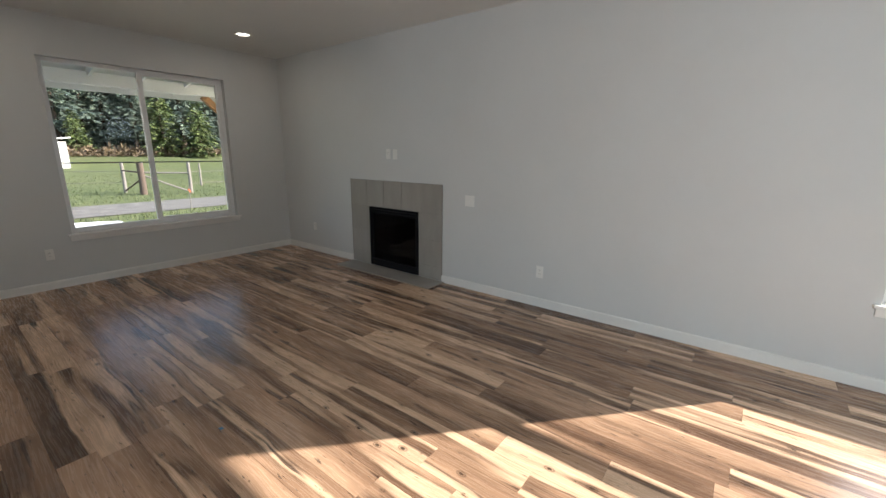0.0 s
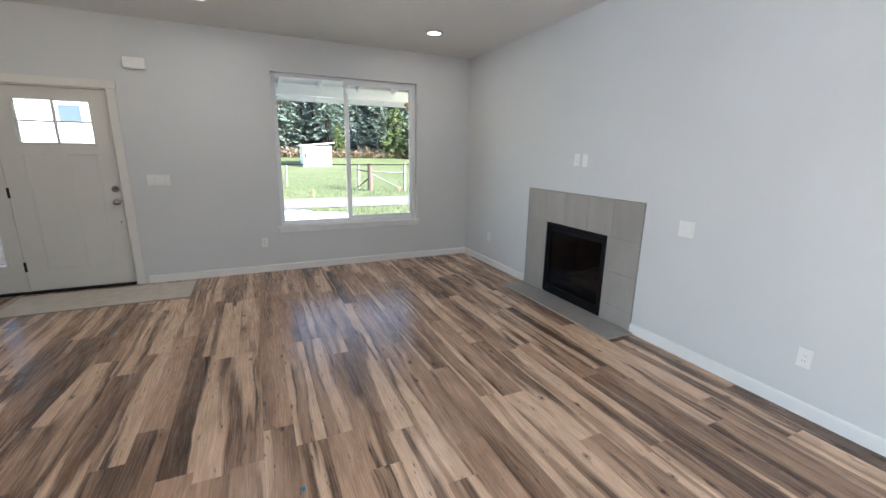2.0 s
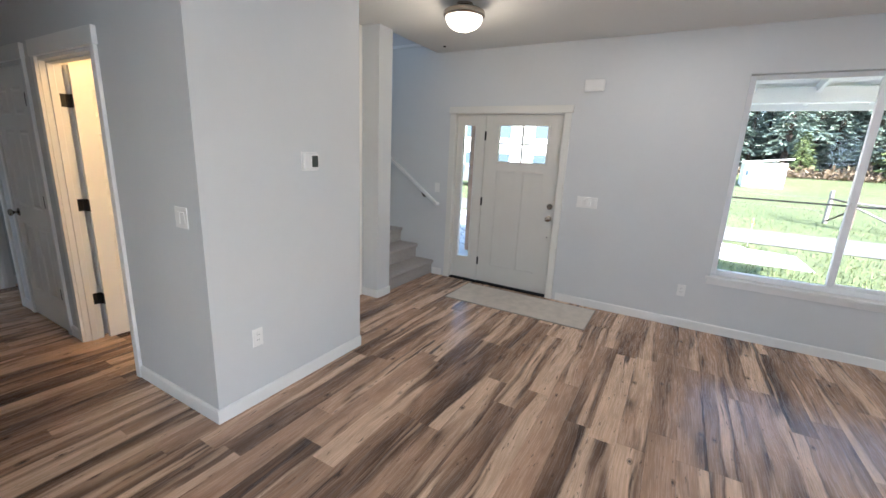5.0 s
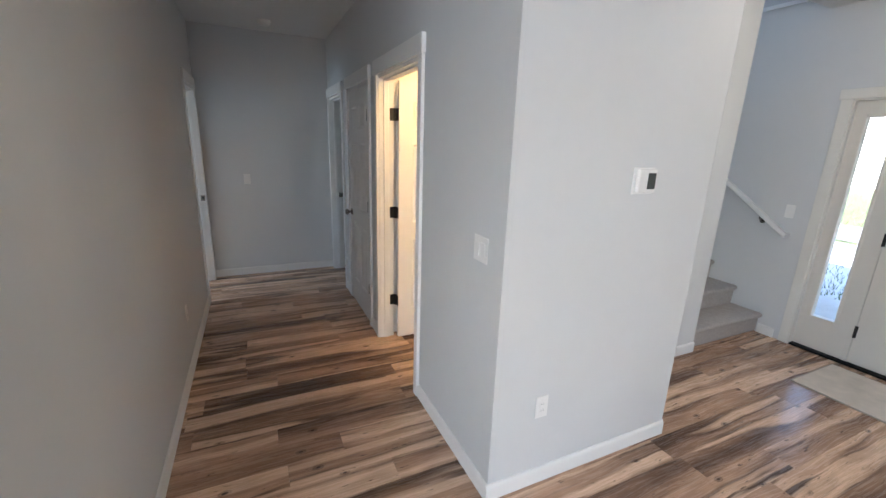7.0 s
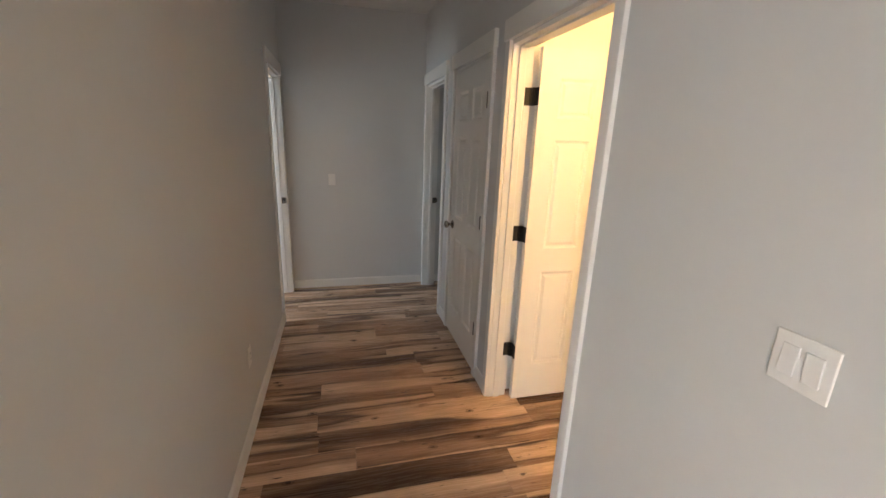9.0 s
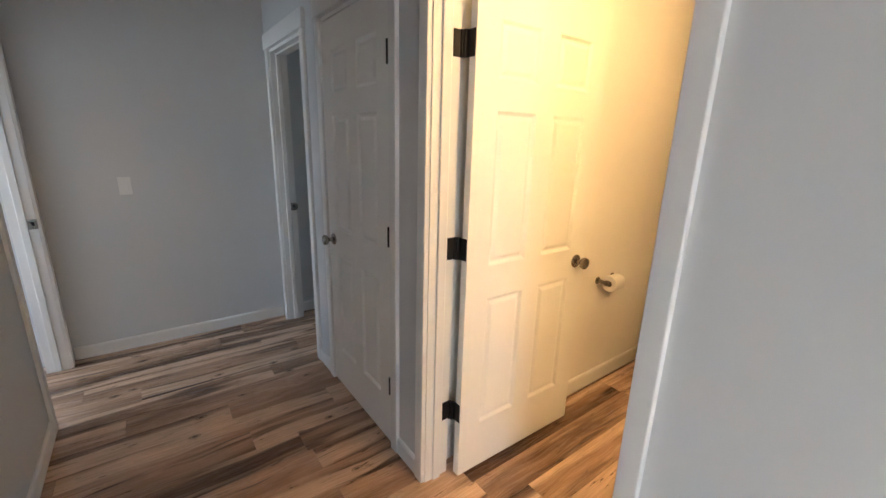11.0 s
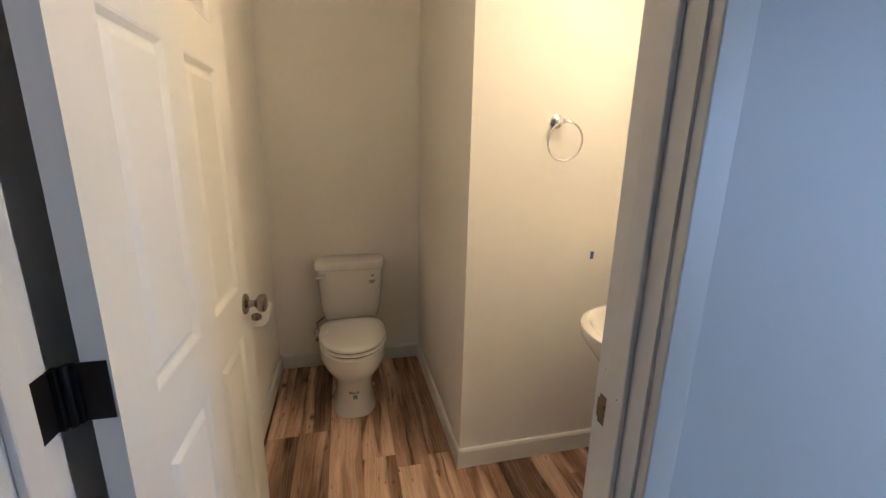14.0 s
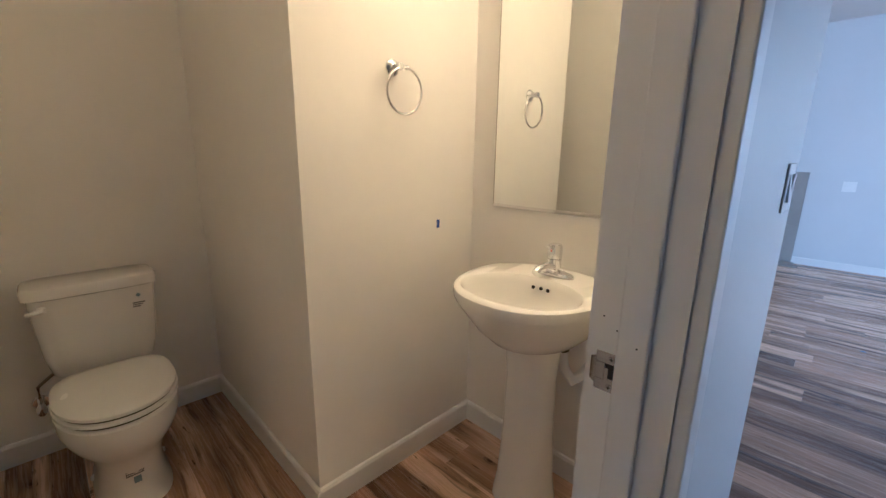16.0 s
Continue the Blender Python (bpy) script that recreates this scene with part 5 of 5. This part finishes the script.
for x in (-0.12, 0.12):
    part("arm", tube([(x, -0.03, 0), (x, -0.11, 0.0), (x, -0.13, -0.02)], 0.010, 10), NICKEL, vl, smooth=True)
    part("shade", shifted(lathe([(0.0, 0.095), (0.032, 0.091), (0.045, 0.065), (0.056, 0.0), (0.052, 0.0), (0.042, 0.062), (0.0, 0.085)], 26), Matrix.Translation((x, -0.13, -0.02))), VANITY_GLOW, vl, "glowing frosted glass shade", smooth=True)
    lamp("vanity_bulb_down", "AREA", look((VX + x, YS2 - 0.13, 2.115), (VX + x + 0.05, YS2 - 0.9, 0.9)), 0.58, (1.0, 0.605, 0.235), size=0.14, size_y=0.14)
    lamp("vanity_bulb_up", "AREA", look((VX + x, YS2 - 0.13, 2.27), (VX + x + 0.05, YS2 - 0.75, 3.2)), 1.75, (1.0, 0.605, 0.235), size=0.14, size_y=0.14)

# ---- outside ----
GZ = -0.45
gr = random.Random(11)
RISE_F = 1.15


def field_z(x):
    """The field lies flat near the house and climbs gently to the foot of the woods."""
    s = min(1.0, max(0.0, (-45.0 - x) / 18.0))
    return GZ + RISE_F * s * s * (3 - 2 * s)


FIELD_X = [900, -45] + [-45 - 1.0 * i for i in range(1, 19)] + [-120, -900]
solid("ground", loft([[(x, y_, field_z(x)) for x in FIELD_X] + [(x, y_, GZ - 0.4) for x in reversed(FIELD_X)] for y_ in (-900, -60, 0, 60, 900)]), MEADOW, "green meadow reaching to the woods", "ground", "structure")
solid("ground_foundation", boxes((XF - 0.1, XE + 0.1, -6.6, YR + 0.1, GZ - 0.1, -0.03)), CONCRETE, "concrete foundation under the house", "foundation", "structure")
bm = bmesh.new()
N = 60
va_, vb_ = [], []
for i in range(N + 1):
    y = -60 + 130 * i / N
    va_.append(bm.verts.new((-14.6 + 0.012 * (y - 4) + 0.25 * noise.noise((y * 0.4, 0, 0)), y, GZ + 0.02)))
    vb_.append(bm.verts.new((-17.6 + 0.012 * (y - 4) + 0.25 * noise.noise((y * 0.4, 5, 0)), y, GZ + 0.02)))
for i in range(N):
    bm.faces.new((va_[i], va_[i + 1], vb_[i + 1], vb_[i]))
solid("road", bm, GRAVEL, "pale gravel drive crossing in front of the field", "road", "structure")

solid("pavement_walk", soft_box(-14.2, -7.76, -7.5, -0.6, GZ - 0.02, GZ + 0.03, 0.01), CONCRETE, "pale concrete drive in front of the entry", "driveway", "structure")

# porch
po = thing("porch_roof", Matrix.Identity(4), "white painted porch roof with rafters and a front beam", "porch roof")
part("beam", soft_box(-7.50, -7.38, -6.0, 6.2, 2.33, 2.50, 0.006), SIDING, po)
part("fascia", soft_box(-7.96, -7.93, -6.0, 6.4, 2.30, 2.47, 0.004), SIDING, po)
bm = boxes((-0.3, 2.40, -6.0, 6.4, 0, 0.03))
bm.transform(Matrix.Translation((XF - 0.16 - 2.2, 0, 2.46)) @ Matrix.Rotation(radians(-9), 4, "Y"))
part("roof_deck", bm, SIDING, po, "white boarded roof deck")
for i in range(20):
    y = -5.8 + 0.61 * i
    b = boxes((-0.22, 2.20, y - 0.02, y + 0.02, -0.10, -0.001))
    b.transform(Matrix.Translation((XF - 0.16 - 2.2, 0, 2.46)) @ Matrix.Rotation(radians(-9), 4, "Y"))
    part("rafter", b, SIDING, po)
solid("pavement_porch", soft_box(-7.75, XF - 0.16, -6.0, 6.3, GZ, -0.08, 0.01), CONCRETE, "plain concrete porch slab", "porch floor", "structure")
for y, lab in ((4.28, "cedar porch post with a diagonal brace"), (-2.155, "rough fir porch post beside the entry")):
    p = thing("porch_post", pose(-7.44, y, -0.08), lab, "porch post")
    q = 0.07 if y > 0 else 0.048
    part("post", soft_box(-0.07, 0.07, -q, q, 0, 2.41, 0.006), FRESH, p)
    b = boxes((-0.045, 0.045, -0.05, 0.05, 0, 0.86))
    b.transform(Matrix.Translation((0, -0.02, 1.84)) @ Matrix.Rotation(radians(48), 4, "X"))
    if y > 0:
        part("brace", b, CEDAR, p, "orange cedar diagonal brace")


# fence and gate
def post(x, y, h, r, mat, label):
    bm = tube([(0, 0, -0.05), (0.01, 0.0, h * 0.5), (0.0, 0.01, h)], [r * 1.08, r, r * 0.95], 10)
    return solid("fence_post", bm, mat, label, "fence post", smooth=True, m=pose(x, y, GZ, gr.uniform(-2, 2), gr.uniform(-2, 2), gr.uniform(0, 90)), group="field fence")


post(-20.7, 6.35, 1.35, 0.13, POSTWOOD, "thick dark weathered wooden fence post")
post(-22.4, 6.15, 1.30, 0.07, PALEWOOD, "slim pale wooden fence post")
post(-20.0, 7.95, 1.40, 0.07, PALEWOOD, "slim pale wooden gate post")
for x, y in ((-20.2, 12.0), (-20.4, 16.0), (-24.5, 2.6), (-26.5, -1.5), (-28.5, -6.0), (-21.0, 20.0), (-24.0, 10.0)):
    post(x, y, 1.2, 0.05, PALEWOOD, "slim pale wooden fence post")


def rail_between(a, b, r, mat, label, name="fence_rail"):
    a, b = Vector(a), Vector(b)
    return solid(name, tube([a, (a + b) / 2 - Vector((0, 0, 0.01)), b], r, 8), mat, label, "fence rail", smooth=True, group="field fence")


rail_between((-20.7, 6.35, GZ + 0.95), (-20.0, 7.95, GZ + 0.90), 0.035, PALEWOOD, "pale horizontal pole of the gate")
rail_between((-20.7, 6.35, GZ + 0.86), (-20.0, 7.80, GZ + 0.12), 0.035, PALEWOOD, "pale diagonal pole of the gate")
rail_between((-20.7, 6.35, GZ + 0.95), (-22.4, 6.15, GZ + 0.98), 0.035, POSTWOOD, "dark pole tied between two posts")
rail_between((-20.8, 6.3, GZ + 0.62), (-22.3, 6.15, GZ + 0.10), 0.035, POSTWOOD, "dark diagonal pole between two posts")
for z in (0.45, 0.95):
    rail_between((-20.0, 7.95, GZ + z), (-20.2, 12.0, GZ + z), 0.008, PALEWOOD, "thin grey wire strung between fence posts", "fence_wire")
    rail_between((-22.4, 6.15, GZ + z), (-24.5, 2.6, GZ + z), 0.008, PALEWOOD, "thin grey wire strung between fence posts", "fence_wire")
    rail_between((-24.5, 2.6, GZ + z), (-26.5, -1.5, GZ + z), 0.008, PALEWOOD, "thin grey wire strung between fence posts", "fence_wire")
for x, y in ((-14.2, 2.75), (-14.3, 5.75)):
    mk = thing("survey_stake", pose(x, y, GZ), "thin survey stake with orange ribbon", "survey stake", "survey stakes")
    part("stake", tube([(0, 0, -0.05), (0, 0.01, 0.75)], 0.012, 8), PALEWOOD, mk)
    part("ribbon", joined(boxes((-0.016, 0.016, -0.016, 0.016, 0.62, 0.68)), boxes((-0.003, 0.003, 0.0, 0.05, 0.56, 0.63))), ORANGE, mk, "orange ribbon")

# tarp
bm = bmesh.new()
nx, ny = 22, 40
gridv = [[bm.verts.new((-13.4 + 1.7 * i / nx, -1.6 + 5.2 * j / ny, GZ + 0.015 + 0.30 * max(0, math.sin(math.pi * i / nx) * math.sin(math.pi * j / ny)) ** 0.6 * (0.6 + 0.7 * noise.noise((i * 0.3, j * 0.25, 1.0))))) for j in range(ny + 1)] for i in range(nx + 1)]
for i in range(nx):
    for j in range(ny):
        bm.faces.new((gridv[i][j], gridv[i + 1][j], gridv[i + 1][j + 1], gridv[i][j + 1]))
solid("tarp", bm, TARP, "crumpled white tarp over a low pile on the grass", "tarp", smooth=True)

# shed
sh = thing("shed", pose(-50.5, 7.65, field_z(-50.5) - 0.06, 0, 0, 0), "small white shed with a single-pitch roof across the field", "shed")
part("wall", boxes((-1.6, 1.6, -1.55, 1.55, 0, 2.3)), SIDING, sh)
b = boxes((-1.9, 1.9, -1.9, 1.9, 0, 0.12))
b.transform(Matrix.Translation((0, 0, 2.42)) @ Matrix.Rotation(radians(6), 4, "X"))
part("roof", b, SIDING, sh)
part("door", boxes((1.6, 1.63, -1.1, -0.3, 0.05, 1.9)), SIDING, sh)
part("window", boxes((1.6, 1.63, -1.45, -1.2, 1.0, 1.5)), DARKGLASS, sh)

# house across the way, seen through the entry glass
nb = thing("house", pose(-42, -13, GZ, 0, 0, 8), "white sided house across the drive with dark roof and windows", "house")
part("wall", boxes((-4, 4, -7, 7, 0, 5.4)), SIDING, nb)
part("roof", loft([[(-4.5, y, 5.4), (4.5, y, 5.4), (0, y, 8.0)] for y in (-7.4, 7.4)]), SHINGLE, nb)
for y in (-4.6, -1.4, 2.0, 5.0):
    for z in (1.0, 3.6):
        wi = part("window", boxes((4.0, 4.05, y - 0.6, y + 0.6, z, z + 1.2)), DARKGLASS, nb)
        part("frame", boxes((4.0, 4.09, y - 0.7, y - 0.6, z - 0.1, z + 1.3), (4.0, 4.09, y + 0.6, y + 0.7, z - 0.1, z + 1.3), (4.0, 4.09, y - 0.6, y + 0.6, z - 0.1, z), (4.0, 4.09, y - 0.6, y + 0.6, z + 1.2, z + 1.3)), VINYL, wi)
car = thing("car", pose(-25.5, -11.6, GZ, 0, 0, 80), "parked grey car on the drive", "car")
body = [[(-2.2, y, 0.35) , (-2.25, y, 0.75), (-1.5, y, 0.95), (-0.9, y, 1.42), (0.6, y, 1.45), (1.25, y, 1.0), (2.1, y, 0.85), (2.25, y, 0.40)] for y in (-0.85, -0.8, 0.8, 0.85)]
part("body", loft(body), CARPAINT, car, smooth=True)
part("windscreen", boxes((-0.8, 0.7, -0.87, 0.87, 1.0, 1.32)), DARKGLASS, car)
for x in (-1.35, 1.35):
    for y in (-0.80, 0.80):
        wh = part("wheel", shifted(lathe([(0, -0.1), (0.32, -0.1), (0.32, 0.1), (0, 0.1)], 20, "y"), Matrix.Translation((x, y, 0.32))), RUBBER, car)
        part("rim", shifted(lathe([(0, -0.11), (0.18, -0.11), (0.18, 0.11), (0, 0.11)], 16, "y"), Matrix.Translation((x, y, 0.32))), NICKEL, wh)


# trees
def spray(verts, faces, rng, p, out, size):
    """One drooping twig: a few narrow blades that share a stem."""
    out = out.normalized()
    side = out.cross(Vector((0, 0, 1))).normalized()
    for k in (-0.8, 0.0, 0.8):
        d = (out + side * k * rng.uniform(0.6, 1.1) + Vector((0, 0, rng.uniform(-0.7, -0.05)))).normalized() * size * rng.uniform(0.7, 1.2)
        w = d.cross(Vector((rng.uniform(-1, 1), rng.uniform(-1, 1), 1))).normalized() * size * rng.uniform(0.14, 0.26)
        i = len(verts)
        verts += [p, p + d * 0.55 + w, p + d, p + d * 0.5 - w]
        faces.append((i, i + 1, i + 2, i + 3))


def conifer_meshes(seed, h, rad, count, mat, low=0.08):
    rng = random.Random(seed)
    tm = mesh_of("trunk", tube([(0, 0, -0.2), (0.05, 0.03, h * 0.3), (0.0, 0.08, h * 0.65), (0.02, 0.0, h)], [h * 0.018 + 0.06, h * 0.014 + 0.03, h * 0.008 + 0.02, 0.015], 8), BARK, True)
    verts, faces = [], []
    whorls = int(h * 2.4)
    for wv in range(whorls):
        s = low + (1 - low) * wv / whorls
        reach = rad * (1 - s) ** 0.8 * (0.55 + 0.45 * min(1, s / 0.18)) * rng.uniform(0.75, 1.15) + 0.15
        nb_ = rng.randint(5, 8)
        for b_ in range(nb_):
            if rng.random() < 0.13: continue
            a = 2 * math.pi * b_ / nb_ + rng.uniform(-0.4, 0.4)
            out = Vector((math.cos(a), math.sin(a), 0))
            ln = reach * rng.uniform(0.6, 1.2)
            steps = max(3, int(count * ln / rad))
            for q in range(steps):
                f = (q + rng.random()) / steps
                p = out * ln * f + Vector((0, 0, s * h - 0.28 * ln * f * f + 0.10 * ln * f)) + Vector((rng.uniform(-0.1, 0.1), rng.uniform(-0.1, 0.1), rng.uniform(-0.12, 0.12)))
                spray(verts, faces, rng, p, out + Vector((rng.uniform(-0.5, 0.5), rng.uniform(-0.5, 0.5), 0)), 0.38 + 0.28 * (1 - s))
    cm = bpy.data.meshes.new("crown")
    cm.from_pydata([tuple(v_) for v_ in verts], [], faces)
    cm.materials.append(mat)
    return tm, cm


def tree(meshes, m, label):
    t_ = thing("conifer_tree", m, label, "tree", "trees at the edge of the field")
    for nm, me in zip(("trunk", "crown"), meshes):
        o = new(nm, me)
        o.parent = t_
    return t_


KINDS = [conifer_meshes(20 + i, h, r, 13, NEEDLE_HAZED, low) for i, (h, r, low) in enumerate(((15, 3.0, 0.05), (13, 2.8, 0.10), (17, 3.1, 0.16), (11, 2.6, 0.03), (14, 2.3, 0.22)))]
PALE = [conifer_meshes(40, 9.5, 2.6, 13, NEEDLE_PALE, 0.02), conifer_meshes(41, 7.5, 2.3, 13, NEEDLE_PALE, 0.02)]
for i in range(260):
    y = -50 + 126 * (i % 52) / 51 + gr.uniform(-1.3, 1.3)
    row = i // 52
    x = -66 - row * 3.6 + gr.uniform(-2.0, 2.0)
    tree(KINDS[gr.randrange(5)], pose(x, y, field_z(x), 0, 0, gr.uniform(0, 360)) @ Matrix.Scale(gr.uniform(0.85, 1.25), 4), "green fir with drooping branches at the edge of the woods, distance haze in its colour")
for x, y, k, s in ((-60, 20.5, 0, 1.0), (-58, 24.0, 1, 1.0), (-60, -4, 1, 0.9), (-61, 33, 0, 0.9), (-62, 12.5, 1, 0.7)):
    tree(PALE[k], pose(x, y, field_z(x), 0, 0, gr.uniform(0, 360)) @ Matrix.Scale(s, 4), "pale green sunlit young fir in front of the woods")

# brush at the foot of the woods, and grass
rng = random.Random(77)
verts, faces = [], []
for i in range(7000):
    y, x = rng.uniform(-45, 75), -59.5 - abs(rng.gauss(0, 1.9)) + rng.uniform(-0.5, 1.0)
    spray(verts, faces, rng, Vector((x, y, field_z(x) + rng.uniform(0.0, 1.1) * rng.random())), Vector((rng.uniform(-1, 1), rng.uniform(-1, 1), 1.4)), rng.uniform(0.3, 0.8))
me = bpy.data.meshes.new("brush")
me.from_pydata([tuple(v_) for v_ in verts], [], faces)
me.materials.append(BRUSH)
tagged(new("brush", me), "dry brown brush along the foot of the woods", "brush", kind="stuff")
verts, faces = [], []
for i in range(26000):
    x = -9.0 - 30 * rng.random() ** 1.5
    y = rng.uniform(-1.0, 2.5) * 1.0 + (-x - 3) * rng.uniform(-0.75, 0.75)
    if -17.9 < x < -14.3 or (-13.5 < x < -11.6 and -1.7 < y < 3.7): continue
    h = rng.uniform(0.04, 0.13)
    a = rng.uniform(0, 6.28)
    dx, dy = 0.012 * math.cos(a), 0.012 * math.sin(a)
    i0_ = len(verts)
    verts += [(x - dx, y - dy, GZ), (x + dx, y + dy, GZ), (x + rng.uniform(-0.05, 0.05), y + rng.uniform(-0.05, 0.05), GZ + h)]
    faces.append((i0_, i0_ + 1, i0_ + 2))
me = bpy.data.meshes.new("grass")
me.from_pydata(verts, [], faces)
me.materials.append(GRASSBLADE)
tagged(new("grass", me), "short green grass on the meadow", "grass", kind="stuff")

# ---- floor planks ----
floor = solid("floor", boxes((XF - 0.02, XE, -8.1, YR, -0.03, -0.006)), GROUT, "wood-look vinyl plank floor in mixed grey brown and pale tan", "floor", "structure")
PW, PL = 0.152, 1.22


def plank_mesh(length, width=PW):
    bm = bmesh.new()
    e = 0.0009
    b0, t0 = -0.0055, 0.0
    lo = [bm.verts.new((x, y, b0)) for x, y in ((0, 0), (length, 0), (length, width), (0, width))]
    md = [bm.verts.new((x, y, t0 - 0.0011)) for x, y in ((0.0003, 0.0003), (length - 0.0003, 0.0003), (length - 0.0003, width - 0.0003), (0.0003, width - 0.0003))]
    hi = [bm.verts.new((x, y, t0)) for x, y in ((e, e), (length - e, e), (length - e, width - e), (e, width - e))]
    for i in range(4):
        j = (i + 1) % 4
        bm.faces.new((lo[i], lo[j], md[j], md[i]))
        bm.faces.new((md[i], md[j], hi[j], hi[i]))
    bm.faces.new(hi)
    return bm


prng = random.Random(5)
shared, rest, near = {}, [], 0
y = YR - 0.001 - PW
rows_ = []
while y > -6.6:
    rows_.append(y)
    y -= PW
for y in rows_:
    off = prng.choice((0.0, 0.2, 0.4, 0.6, 0.8)) * PL + prng.uniform(-0.05, 0.05)
    x = XF - off
    while x < XE:
        x0, x1 = max(x, XF + 0.001), min(x + PL, XE)
        x += PL
        if x1 - x0 < 0.06: continue
        seen_ = x0 < 1.2 and y > -3.2 and (y > -1.2 or x0 > -4.7)
        if seen_ and near < 300:
            near += 1
            key = round(x1 - x0, 3)
            if key not in shared:
                shared[key] = mesh_of("plank", plank_mesh(x1 - x0), PLANK)
            o = new("plank", shared[key])
            o.parent = floor
            o.location = (x0, y, 0)
        else:
            rest.append((x0, y, x1 - x0))
jv, jf = [], []
for x0, y0_, ln in rest:
    b = plank_mesh(ln)
    b.verts.index_update()
    k = len(jv)
    jv += [(v_.co.x + x0, v_.co.y + y0_, v_.co.z) for v_ in b.verts]
    jf += [tuple(v_.index + k for v_ in f_.verts) for f_ in b.faces]
    b.free()
me = bpy.data.meshes.new("planks")
me.from_pydata(jv, [], jf)
me.materials.append(PLANKS)
o = new("planks", me)
o.parent = floor
tagged(o, kind="stuff")
